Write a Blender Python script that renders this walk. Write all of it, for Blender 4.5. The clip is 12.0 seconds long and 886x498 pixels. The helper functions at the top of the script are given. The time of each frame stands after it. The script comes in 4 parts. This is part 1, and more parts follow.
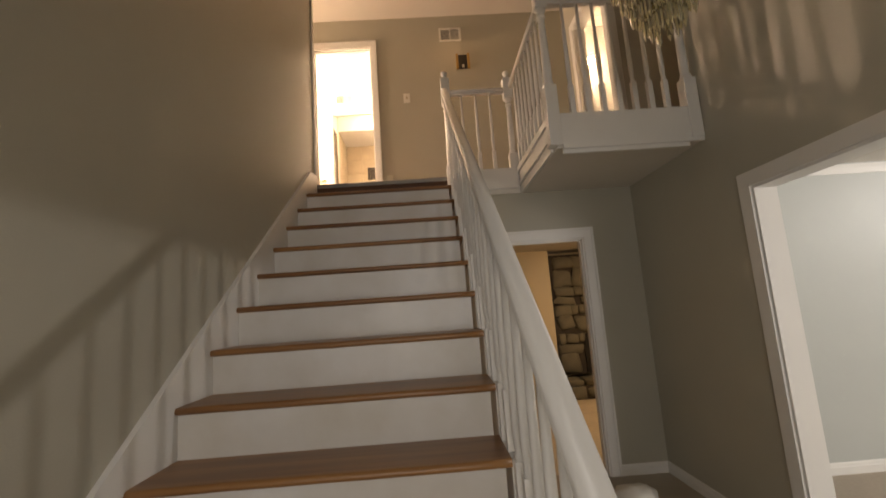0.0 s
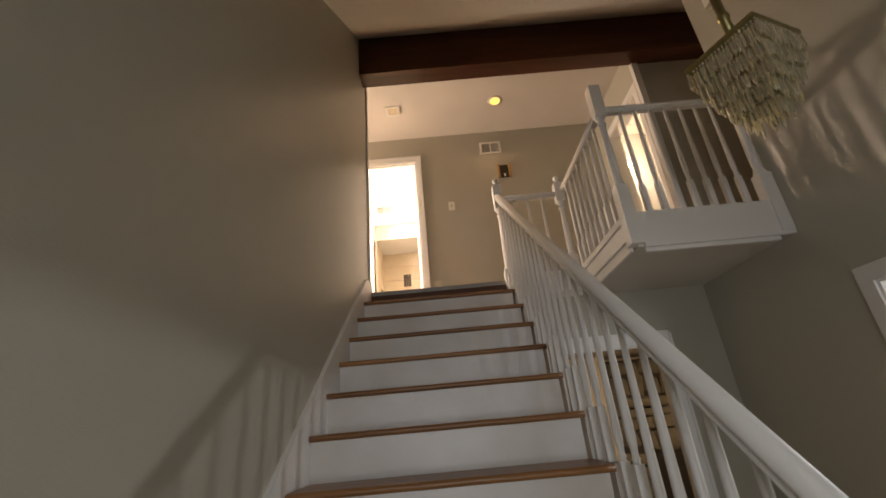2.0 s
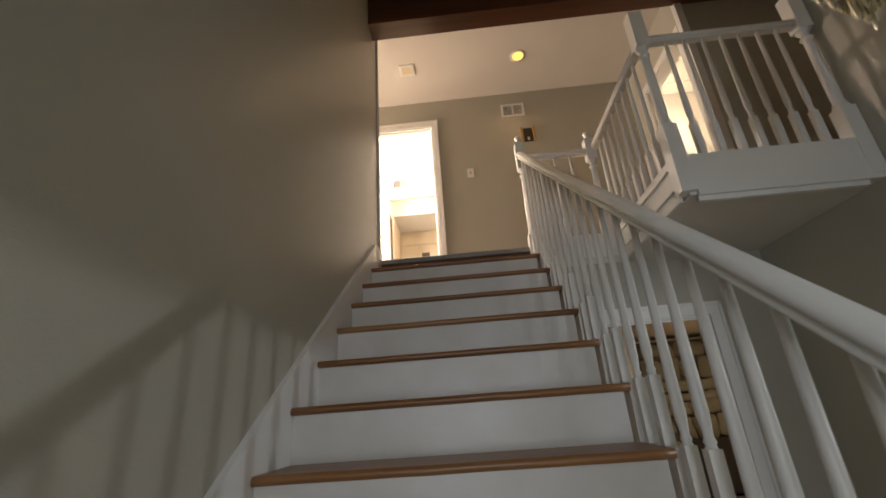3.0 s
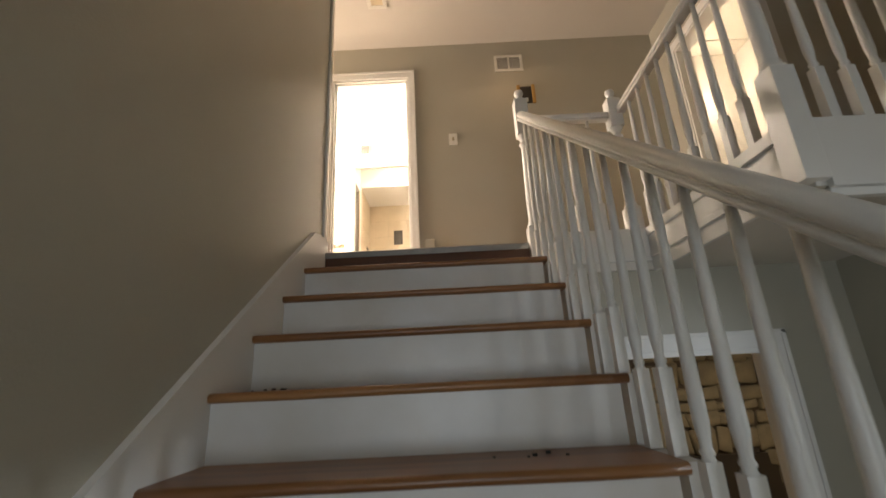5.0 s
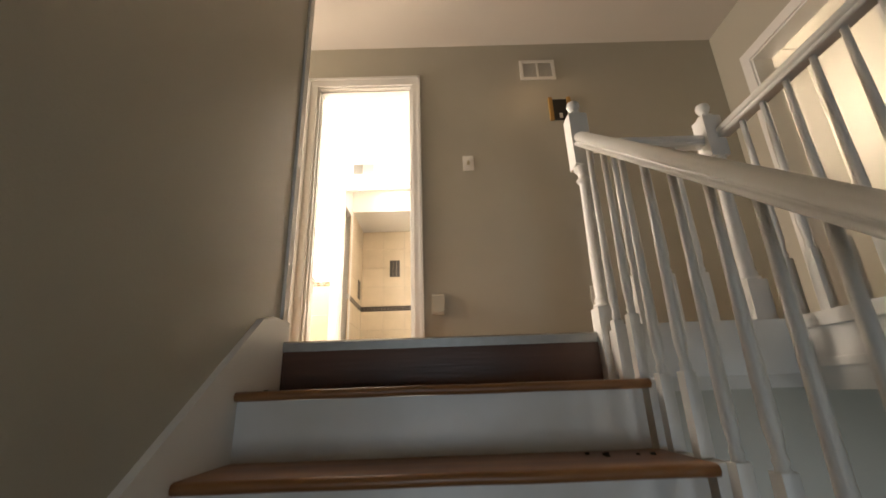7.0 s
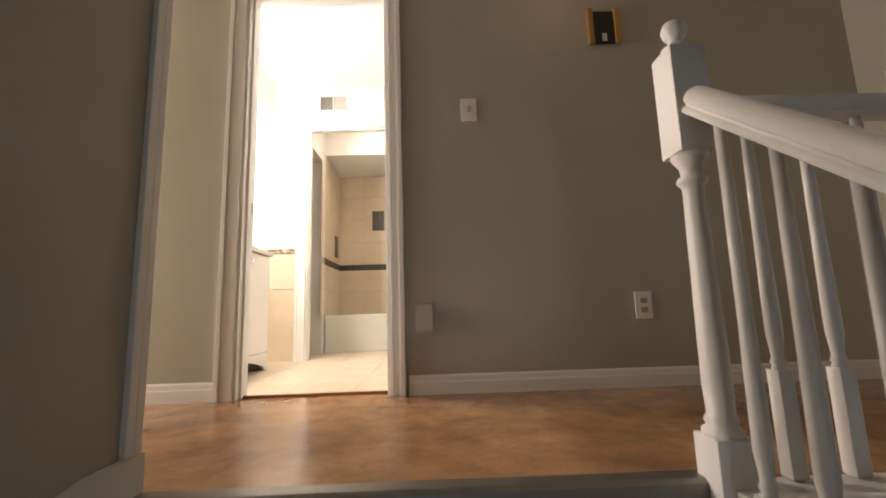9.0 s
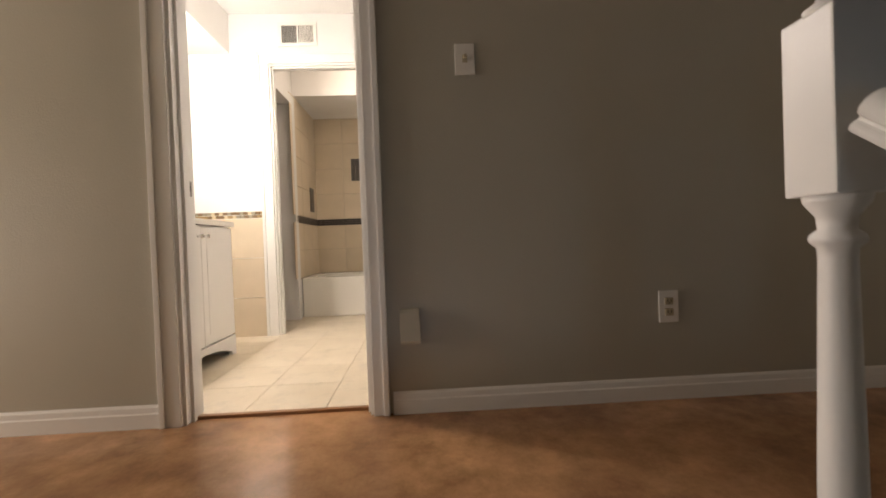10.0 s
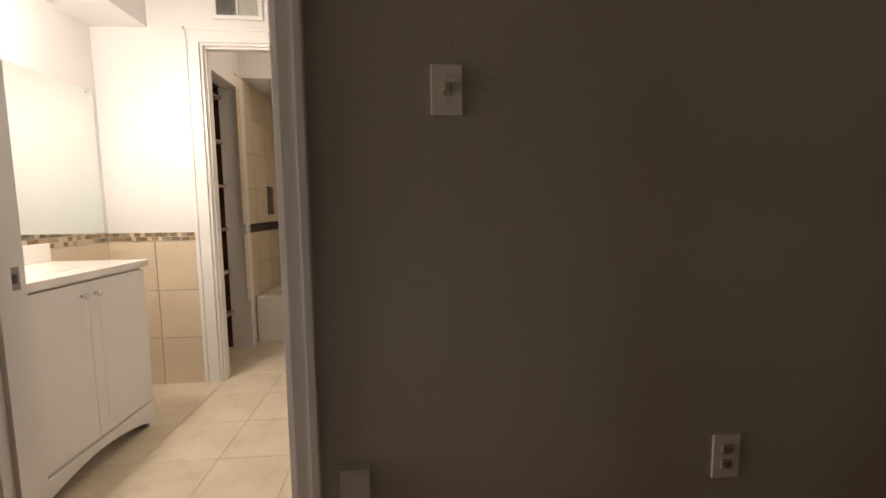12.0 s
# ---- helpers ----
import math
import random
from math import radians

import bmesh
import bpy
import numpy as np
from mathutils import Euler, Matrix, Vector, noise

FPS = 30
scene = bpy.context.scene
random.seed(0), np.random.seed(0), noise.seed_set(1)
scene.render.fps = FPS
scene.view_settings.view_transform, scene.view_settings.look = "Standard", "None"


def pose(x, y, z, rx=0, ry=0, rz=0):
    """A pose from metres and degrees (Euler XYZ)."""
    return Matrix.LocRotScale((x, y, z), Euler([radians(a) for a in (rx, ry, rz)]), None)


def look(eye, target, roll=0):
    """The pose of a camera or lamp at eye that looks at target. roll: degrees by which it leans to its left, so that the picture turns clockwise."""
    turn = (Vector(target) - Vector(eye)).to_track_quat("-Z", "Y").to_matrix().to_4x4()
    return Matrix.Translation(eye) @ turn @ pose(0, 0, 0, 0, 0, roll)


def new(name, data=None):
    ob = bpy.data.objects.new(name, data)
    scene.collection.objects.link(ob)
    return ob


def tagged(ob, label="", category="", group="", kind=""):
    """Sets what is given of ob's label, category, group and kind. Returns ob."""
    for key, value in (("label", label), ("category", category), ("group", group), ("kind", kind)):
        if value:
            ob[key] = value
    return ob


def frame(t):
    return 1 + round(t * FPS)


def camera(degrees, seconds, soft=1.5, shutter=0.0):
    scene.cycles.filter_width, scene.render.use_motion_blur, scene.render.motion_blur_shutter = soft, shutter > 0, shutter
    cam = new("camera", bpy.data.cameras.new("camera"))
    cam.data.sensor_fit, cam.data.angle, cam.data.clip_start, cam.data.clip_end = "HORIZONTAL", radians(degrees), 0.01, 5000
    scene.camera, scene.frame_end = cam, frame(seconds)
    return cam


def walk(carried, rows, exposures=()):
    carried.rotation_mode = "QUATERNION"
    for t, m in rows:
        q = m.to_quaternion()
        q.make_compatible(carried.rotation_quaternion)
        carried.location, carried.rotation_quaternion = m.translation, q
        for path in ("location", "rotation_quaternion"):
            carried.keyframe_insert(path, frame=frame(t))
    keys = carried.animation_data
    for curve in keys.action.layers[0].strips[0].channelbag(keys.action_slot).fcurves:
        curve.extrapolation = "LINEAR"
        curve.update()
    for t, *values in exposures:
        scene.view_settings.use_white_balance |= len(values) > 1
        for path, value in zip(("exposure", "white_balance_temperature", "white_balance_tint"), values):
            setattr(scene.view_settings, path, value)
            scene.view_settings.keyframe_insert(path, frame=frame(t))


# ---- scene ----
cam = camera(92.7, 12.0, soft=1.6, shutter=0.3)
PATH = [
    (0, (1.365, 0.133, 1.443), (1.429, 2.111, 1.732), -4.1),
    (0.5, (1.279, 0.15, 1.483), (1.397, 2.081, 1.989), -3.5),
    (1, (1.135, 0.192, 1.539), (1.283, 2.057, 2.247), -3.6),
    (1.5, (1.034, 0.211, 1.558), (1.087, 2.063, 2.31), -2.6),
    (2, (1.015, 0.314, 1.522), (1.031, 2.16, 2.293), -5.3),
    (2.5, (1.038, 0.512, 1.478), (1.019, 2.37, 2.219), -5.0),
    (3, (1.051, 0.719, 1.476), (0.954, 2.581, 2.2), -4.2),
    (3.2, (1.043, 0.826, 1.504), (0.997, 2.679, 2.255), -2.1),
    (4.8, (1.088, 1.453, 1.845), (1.032, 3.346, 2.49), -3.9),
    (5, (1.073, 1.536, 1.92), (1.07, 3.447, 2.51), -2.9),
    (5.5, (1.052, 1.726, 2.045), (1.041, 3.621, 2.682), -2.7),
    (6, (1.035, 1.896, 2.183), (0.956, 3.798, 2.796), -2.5),
    (6.5, (0.998, 2.089, 2.343), (1.039, 3.985, 2.978), -2.7),
    (7, (0.979, 2.268, 2.459), (0.999, 4.16, 3.106), -2.0),
    (7.2, (0.972, 2.322, 2.529), (0.981, 4.213, 3.18), -1.9),
    (8.8, (1.026, 2.905, 2.96), (1.053, 4.883, 3.256), -2.1),
    (9, (1.017, 2.966, 3.024), (1.06, 4.944, 3.322), -1.8),
    (9.5, (0.99, 3.151, 3.179), (1.086, 5.149, 3.156), -2.0),
    (10, (1.018, 3.315, 3.319), (1.119, 5.312, 3.289), -2.1),
    (10.5, (1.022, 3.461, 3.468), (1.108, 5.458, 3.414), 0.9),
    (11, (1.055, 3.609, 3.595), (1.19, 5.602, 3.489), 0.4),
    (11.5, (1.106, 3.758, 3.667), (1.257, 5.749, 3.546), 0.1),
    (12, (1.111, 3.894, 3.743), (1.275, 5.877, 3.543), -0.6),
]
EXPO = [(0.0, 1.82, 9300, 28), (2.5, 1.75, 7600, 23), (3.2, 1.75, 7300, 20), (5.0, 1.88, 7200, 18), (6.5, 1.93, 7000, 16), (7.0, 1.58, 6900, 16), (9.0, 0.97, 6600, 19), (10.5, 0.30, 6450, 19), (11.0, 0.28, 6500, 20), (12.0, -0.2, 6700, 21)]
walk(cam, [(t, look(eye, aim, roll)) for t, eye, aim, roll in PATH], EXPO)

# ---- light ----
world = bpy.data.worlds.new("world")
scene.world = world
world.use_nodes = True
wn = world.node_tree
sky = wn.nodes.new("ShaderNodeTexSky")
sky.sky_type, sky.sun_disc = "NISHITA", False
sky.sun_elevation, sky.sun_rotation = radians(30), radians(160)
wn.links.new(sky.outputs[0], wn.nodes["Background"].inputs[0])
wn.nodes["Background"].inputs[1].default_value = 0.06


def lamp(name, kind, place, watts, colour, size=0.1, size_y=None, aim=None):
    data = bpy.data.lights.new(name, kind)
    data.energy, data.color = watts, colour
    if kind == "AREA":
        data.size = size
        if size_y:
            data.shape, data.size_y = "RECTANGLE", size_y
    else:
        data.shadow_soft_size = size
    ob = new(name, data)
    ob.matrix_world = look(place, aim) if aim else pose(*place)
    return ob


DAY = (0.70, 0.87, 1.0)
WARM = (1.0, 0.66, 0.33)
WHITE = (1.0, 0.87, 0.68)
lamp("daylight_dining_front", "AREA", (5.2, -2.42, 1.4), 24, DAY, 1.6, 1.2, (4.9, 3, 1.1))
lamp("daylight_dining_side", "AREA", (7.05, 1.9, 2.28), 14, DAY, 0.2, 0.14, (2, 1.7, 1.4))
lamp("daylight_front_door", "AREA", (1.0, -2.4, 1.5), 10, DAY, 0.9, 1.4, (1.1, 3, 1.5))
lamp("vanity_bulb", "POINT", (-0.34, 5.63, 4.515), 23, (1.0, 0.93, 0.81), 0.03)
lamp("vanity_bulbs", "AREA", (-0.40, 5.82, 4.50), 9, (1.0, 0.92, 0.79), 0.5, 0.09, (0.6, 5.85, 3.0))
# Added lamp without a fixture, brightens the tub alcove from above.
lamp("alcove_fill", "AREA", (0.45, 6.93, 5.06), 3.2, (1.0, 0.84, 0.62), 0.25, 0.25, (0.45, 6.93, 2.66))
lamp("side_room_bulb", "POINT", (3.60, 5.02, 4.46), 1.0, WHITE, 0.04)
lamp("family_room_lamp", "AREA", (4.2, 5.2, 2.26), 6.8, (1.0, 0.80, 0.54), 0.5, 0.5, (4.0, 5.6, 0))
# Unseen fill added at the hall's hidden end to lift the hall wall.
lamp("hall_end_fill", "AREA", (-3.35, 4.40, 3.5), 51, (1.0, 0.90, 0.76), 0.8, 1.2, (1, 4.4, 3.55))
spot = lamp("recessed_bulb", "SPOT", (1.84, 4.37, 5.085), 2.0, WARM, 0.05, None, (1.84, 4.37, 0))
spot.data.spot_size, spot.data.spot_blend = radians(160), 0.8


# ---- materials ----
def material(name, colour, rough=0.5, metal=0.0, vary=0.08, scale=6.0, bump=0.05, bump_scale=60.0, spec=0.5, second=None, coat=0.0):
    """Base colour with blotches at one scale and grain at another, fine relief from a noise."""
    m = bpy.data.materials.new(name)
    m.use_nodes = True
    nt = m.node_tree
    b = nt.nodes["Principled BSDF"]
    b.inputs["Roughness"].default_value, b.inputs["Metallic"].default_value = rough, metal
    b.inputs["Specular IOR Level"].default_value = spec
    b.inputs["Coat Weight"].default_value = coat
    tc = nt.nodes.new("ShaderNodeTexCoord")
    n1 = nt.nodes.new("ShaderNodeTexNoise")
    n1.inputs["Scale"].default_value, n1.inputs["Detail"].default_value = scale, 6
    nt.links.new(tc.outputs["Object"], n1.inputs["Vector"])
    n2 = nt.nodes.new("ShaderNodeTexNoise")
    n2.inputs["Scale"].default_value, n2.inputs["Detail"].default_value = bump_scale, 3
    nt.links.new(tc.outputs["Object"], n2.inputs["Vector"])
    ramp = nt.nodes.new("ShaderNodeMix")
    ramp.data_type = "RGBA"
    lo = second or tuple(c * (1 - vary) for c in colour)
    ramp.inputs[6].default_value, ramp.inputs[7].default_value = (*lo, 1), (*colour, 1)
    mr = nt.nodes.new("ShaderNodeMapRange")
    mr.inputs[1].default_value, mr.inputs[2].default_value = 0.25, 0.75
    nt.links.new(n1.outputs[0], mr.inputs[0])
    nt.links.new(mr.outputs[0], ramp.inputs[0])
    nt.links.new(ramp.outputs[2], b.inputs["Base Color"])
    rr = nt.nodes.new("ShaderNodeMapRange")
    rr.inputs[3].default_value, rr.inputs[4].default_value = max(rough - 0.06, 0.02), min(rough + 0.06, 1)
    nt.links.new(n1.outputs[0], rr.inputs[0])
    nt.links.new(rr.outputs[0], b.inputs["Roughness"])
    bp = nt.nodes.new("ShaderNodeBump")
    bp.inputs["Strength"].default_value, bp.inputs["Distance"].default_value = bump, 0.01
    nt.links.new(n2.outputs[0], bp.inputs["Height"])
    nt.links.new(bp.outputs[0], b.inputs["Normal"])
    return m


def glow(name, colour, strength):
    m = bpy.data.materials.new(name)
    m.use_nodes = True
    b = m.node_tree.nodes["Principled BSDF"]
    b.inputs["Base Color"].default_value = (*colour, 1)
    b.inputs["Emission Color"].default_value = (*colour, 1)
    b.inputs["Emission Strength"].default_value = strength
    return m


def wood(name, dark, light, axis, rough=0.4, scale=14.0):
    """Grain stretched along one axis."""
    m = material(name, light, rough, 0, 0.1, scale, 0.08, 90, 0.5, dark)
    nt = m.node_tree
    mp = nt.nodes.new("ShaderNodeMapping")
    s = [1.0, 1.0, 1.0]
    s[axis] = 0.07
    mp.inputs["Scale"].default_value = s
    tc = next(n for n in nt.nodes if n.type == "TEX_COORD")
    nt.links.new(tc.outputs["Object"], mp.inputs["Vector"])
    for n in nt.nodes:
        if n.type == "TEX_NOISE":
            nt.links.new(mp.outputs[0], n.inputs["Vector"])
    return m


PAINT = material("greige_wall_paint", (0.462, 0.44, 0.366), 0.39, 0, 0.06, 2.0, 0.09, 150, 0.5)
DINING = material("grey_green_wall_paint", (0.50, 0.53, 0.51), 0.5, 0, 0.05, 2.0, 0.08, 160)
CREAM = material("cream_wall_paint", (0.72, 0.62, 0.44), 0.5, 0, 0.05, 2.0, 0.08, 160)
BATHPAINT = material("white_bath_paint", (0.80, 0.785, 0.76), 0.45, 0, 0.04, 2.0, 0.05, 160)
CEIL = material("ceiling_paint", (0.72, 0.69, 0.64), 0.8, 0, 0.05, 3.0, 0.25, 220, 0.2)
TRIM = material("white_trim_paint", (0.80, 0.79, 0.76), 0.36, 0, 0.03, 5.0, 0.02, 70, 0.4)
CABINET = material("white_cabinet_laminate", (0.80, 0.78, 0.75), 0.5, 0, 0.02, 5.0, 0.01, 70, 0.3)
RISER = material("scuffed_white_riser_paint", (0.80, 0.79, 0.77), 0.34, 0, 0.15, 3.2, 0.05, 40, 0.5, (0.64, 0.60, 0.53))
TREAD = wood("stained_oak_tread", (0.14, 0.05, 0.016), (0.42, 0.20, 0.075), 0, 0.36)
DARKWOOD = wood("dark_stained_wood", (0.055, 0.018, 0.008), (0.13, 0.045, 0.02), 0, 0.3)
METAL = material("brushed_metal", (0.30, 0.29, 0.27), 0.4, 0.9, 0.2, 20, 0.04, 200)
CHROME = material("chrome", (0.8, 0.8, 0.8), 0.12, 1.0, 0.02, 20, 0.0, 100)
BRASS = material("tarnished_brass", (0.42, 0.36, 0.16), 0.35, 0.9, 0.4, 25, 0.1, 120)
STAINED = material("brown_stained_floor", (0.52, 0.285, 0.135), 0.16, 0, 0.3, 3.2, 0.07, 26, 0.5, (0.25, 0.125, 0.06))
nt = STAINED.node_tree
vein = nt.nodes.new("ShaderNodeTexNoise")
vein.inputs["Scale"].default_value, vein.inputs["Detail"].default_value, vein.inputs["Distortion"].default_value = 1.7, 4, 1.2
nt.links.new(next(n for n in nt.nodes if n.type == "TEX_COORD").outputs["Object"], vein.inputs["Vector"])
off = nt.nodes.new("ShaderNodeMath")
off.operation = "SUBTRACT"
off.inputs[1].default_value = 0.5
ridge = nt.nodes.new("ShaderNodeMath")
ridge.operation = "ABSOLUTE"
nt.links.new(vein.outputs[0], off.inputs[0])
nt.links.new(off.outputs[0], ridge.inputs[0])
line = nt.nodes.new("ShaderNodeMapRange")
line.inputs[1].default_value, line.inputs[2].default_value, line.inputs[3].default_value, line.inputs[4].default_value = 0.0, 0.05, 1.10, 1.0
nt.links.new(ridge.outputs[0], line.inputs[0])
fine = nt.nodes.new("ShaderNodeTexNoise")
fine.inputs["Scale"].default_value, fine.inputs["Detail"].default_value, fine.inputs["Roughness"].default_value = 7, 10, 0.78
nt.links.new(next(n for n in nt.nodes if n.type == "TEX_COORD").outputs["Object"], fine.inputs["Vector"])
grain = nt.nodes.new("ShaderNodeMapRange")
grain.inputs[1].default_value, grain.inputs[2].default_value, grain.inputs[3].default_value, grain.inputs[4].default_value = 0.32, 0.68, 0.62, 1.30
nt.links.new(fine.outputs[0], grain.inputs[0])
both = nt.nodes.new("ShaderNodeMath")
both.operation = "MULTIPLY"
nt.links.new(line.outputs[0], both.inputs[0])
nt.links.new(grain.outputs[0], both.inputs[1])
tint = nt.nodes.new("ShaderNodeMix")
tint.data_type, tint.blend_type = "RGBA", "MULTIPLY"
tint.inputs[0].default_value = 1.0
base_in = nt.nodes["Principled BSDF"].inputs["Base Color"]
nt.links.new(base_in.links[0].from_socket, tint.inputs[6])
nt.links.new(both.outputs[0], tint.inputs[7])
nt.links.new(tint.outputs[2], base_in)
TILE = material("cream_ceramic_tile", (0.70, 0.59, 0.44), 0.3, 0, 0.12, 5.0, 0.04, 40)
FLOORTILE = material("pale_floor_tile", (0.76, 0.67, 0.53), 0.35, 0, 0.22, 3.5, 0.04, 40, 0.5, (0.64, 0.54, 0.40))
nt = FLOORTILE.node_tree
speck = nt.nodes.new("ShaderNodeTexNoise")
speck.inputs["Scale"].default_value, speck.inputs["Detail"].default_value, speck.inputs["Roughness"].default_value = 9, 9, 0.75
place = nt.nodes.new("ShaderNodeNewGeometry")
nt.links.new(place.outputs["Position"], speck.inputs["Vector"])
grime = nt.nodes.new("ShaderNodeMapRange")
grime.inputs[1].default_value, grime.inputs[2].default_value, grime.inputs[3].default_value, grime.inputs[4].default_value = 0.50, 0.75, 1.0, 0.78
nt.links.new(speck.outputs[0], grime.inputs[0])
soil = nt.nodes.new("ShaderNodeMix")
soil.data_type, soil.blend_type = "RGBA", "MULTIPLY"
soil.inputs[0].default_value = 1.0
base_in = nt.nodes["Principled BSDF"].inputs["Base Color"]
nt.links.new(base_in.links[0].from_socket, soil.inputs[6])
nt.links.new(grime.outputs[0], soil.inputs[7])
nt.links.new(soil.outputs[2], base_in)
PALEGROUT = material("pale_grout", (0.68, 0.59, 0.46), 0.85, 0, 0.15, 20, 0.1, 150)
TOPRISER = wood("dark_brown_riser", (0.065, 0.025, 0.012), (0.13, 0.055, 0.027), 0, 0.35)
GROUT = material("tile_grout", (0.56, 0.48, 0.37), 0.85, 0, 0.15, 20, 0.1, 150)
TUB = material("white_enamel", (0.82, 0.80, 0.74), 0.12, 0, 0.02, 5, 0, 50)
DARKTILE = material("dark_mosaic", (0.07, 0.055, 0.045), 0.3, 0, 0.4, 60, 0.1, 90)
PLASTIC = material("white_plastic", (0.80, 0.78, 0.72), 0.35, 0, 0.03, 10, 0.0, 60)
BRASS_IVORY = material("ivory_plastic", (0.50, 0.44, 0.30), 0.4, 0, 0.05, 10, 0, 60)
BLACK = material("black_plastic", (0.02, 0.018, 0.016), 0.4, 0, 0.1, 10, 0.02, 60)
STONE = material("grey_fieldstone", (0.20, 0.19, 0.145), 0.8, 0, 0.4, 5, 0.5, 25)
MORTAR = material("stone_mortar", (0.07, 0.06, 0.05), 0.9, 0, 0.2, 15, 0.4, 60)
CARPET = material("beige_carpet", (0.52, 0.44, 0.36), 0.95, 0, 0.12, 40, 0.6, 350, 0.1)
FOYERTILE = material("beige_foyer_floor", (0.45, 0.38, 0.29), 0.35, 0, 0.15, 5, 0.05, 40)


# ---- building helpers ----
def box(bm, x0, x1, y0, y1, z0, z1, bevel=0.0):
    m = Matrix.Translation(((x0 + x1) / 2, (y0 + y1) / 2, (z0 + z1) / 2)) @ Matrix.Diagonal((abs(x1 - x0), abs(y1 - y0), abs(z1 - z0), 1))
    g = bmesh.ops.create_cube(bm, size=1, matrix=m)
    if bevel:
        es = list({e for v in g["verts"] for e in v.link_edges})
        bmesh.ops.bevel(bm, geom=es, offset=bevel, segments=2, affect="EDGES", profile=0.7)
    return bm


def boxes(*items, bevel=0.0):
    bm = bmesh.new()
    for b in items:
        box(bm, *b, bevel=bevel)
    return bm


def prism(bm, outline, axis, a, b):
    """Extrudes an outline (pairs) along an axis from a to b."""
    def at(p, d):
        return {0: (d, p[0], p[1]), 1: (p[0], d, p[1]), 2: (p[0], p[1], d)}[axis]
    lo = [bm.verts.new(at(p, a)) for p in outline]
    hi = [bm.verts.new(at(p, b)) for p in outline]
    n = len(outline)
    bm.faces.new(lo)
    bm.faces.new(list(reversed(hi)))
    for i in range(n):
        bm.faces.new((lo[i], hi[i], hi[(i + 1) % n], lo[(i + 1) % n]))
    bmesh.ops.recalc_face_normals(bm, faces=bm.faces)
    return bm


def sweep(bm, outline, start, end):
    """Sweeps an outline (across, up) straight from start to end."""
    s, e = Vector(start), Vector(end)
    d = (e - s).normalized()
    side = Vector((d.y, -d.x, 0)).normalized() if abs(d.z) < 0.99 else Vector((1, 0, 0))
    up = side.cross(d).normalized()
    lo = [bm.verts.new(s + side * u + up * v) for u, v in outline]
    hi = [bm.verts.new(e + side * u + up * v) for u, v in outline]
    n = len(outline)
    bm.faces.new(lo)
    bm.faces.new(list(reversed(hi)))
    for i in range(n):
        f = bm.faces.new((lo[i], hi[i], hi[(i + 1) % n], lo[(i + 1) % n]))
        f.smooth = i not in (4, 5, n - 6, n - 7, n - 1)
    bmesh.ops.recalc_face_normals(bm, faces=bm.faces)
    return bm


def lathe(bm, rings, n=12, x=0.0, y=0.0, smooth=True):
    """Turns rings of (radius, height) round a vertical axis."""
    rows = [[bm.verts.new((x + r * math.cos(2 * math.pi * i / n), y + r * math.sin(2 * math.pi * i / n), z)) for i in range(n)] for r, z in rings]
    for a, b in zip(rows, rows[1:]):
        for i in range(n):
            f = bm.faces.new((a[i], a[(i + 1) % n], b[(i + 1) % n], b[i]))
            f.smooth = smooth
    bm.faces.new(list(reversed(rows[0])))
    bm.faces.new(rows[-1])
    return bm


def mesh_of(name, bm, mat):
    me = bpy.data.meshes.new(name)
    bm.to_mesh(me)
    bm.free()
    me.materials.append(mat)
    return me


def part(name, bm, mat, parent, label=""):
    ob = new(name, mesh_of(name, bm, mat))
    ob.parent = parent
    return tagged(ob, label)


def piece(name, me, parent, m):
    ob = new(name, me)
    ob.parent = parent
    ob.matrix_basis = m
    return ob


def solid(name, bm, mat, label, category, kind="", group=""):
    return tagged(new(name, mesh_of(name, bm, mat)), label, category, group, kind)


def thing(name, place, label, category, group="", kind=""):
    ob = new(name)
    ob.location = place
    return tagged(ob, label, category, group, kind)


def structure(name, bm, mat, label, category):
    return solid(name, bm, mat, label, category, "structure")


# ---- plan ----
UP = 2.66          # upper floor
DOWN = 0.0         # foyer floor
XL = 0.357         # stair wall
XR = 3.222         # foyer's other side wall
YB = 3.813         # foyer back wall, under the landing
YH = 4.962         # hall wall with the bathroom door
YT = 3.915         # edge of the landing over the stairs
RISE, RUN = 0.19, 0.2505
NOSE1 = 3.55       # nosing of the highest tread
CEILUP = 5.10
YR = 3.77          # ridge beam's back face
BX, BY = 2.236, 2.767   # balcony's outer corner post
DX0, DX1, DT = 0.090, 0.812, 4.728   # bathroom doorway
WY = 6.568         # bathroom's inner partition
SLOPE = 0.85


# ---- foyer shell ----
structure("floor", boxes((-0.6, 3.4, -2.5, YB + 0.12, DOWN - 0.2, DOWN)), FOYERTILE, "beige tiled foyer floor at the stair foot", "floor")
YE = YR - (5.54 - 2.75) / SLOPE
bm = prism(bmesh.new(), [(-2.5, DOWN), (3.925, DOWN), (3.925, 5.75), (YR, 5.75), (YE, 2.85), (-2.5, 2.85)], 0, XL - 0.12, XL)
structure("wall_stair", bm, PAINT, "greige painted wall beside the stairs", "wall")
bm = bmesh.new()
prism(bm, [(2.427, DOWN), (2.84, DOWN), (2.84, 4.81), (YE, 2.85), (-2.5, 2.85), (-2.5, 2.022), (2.427, 2.022)], 0, XR, XR + 0.13)
box(bm, XR, XR + 0.13, 2.84, YB, DOWN, 2.44)
box(bm, XR, XR + 0.13, -2.5, 0.3, DOWN, 2.022)
structure("wall_foyer_side", bm, PAINT, "greige painted foyer wall with a wide opening", "wall")
bm = bmesh.new()
box(bm, 1.62, 1.85, YB, YB + 0.12, DOWN, 2.44)
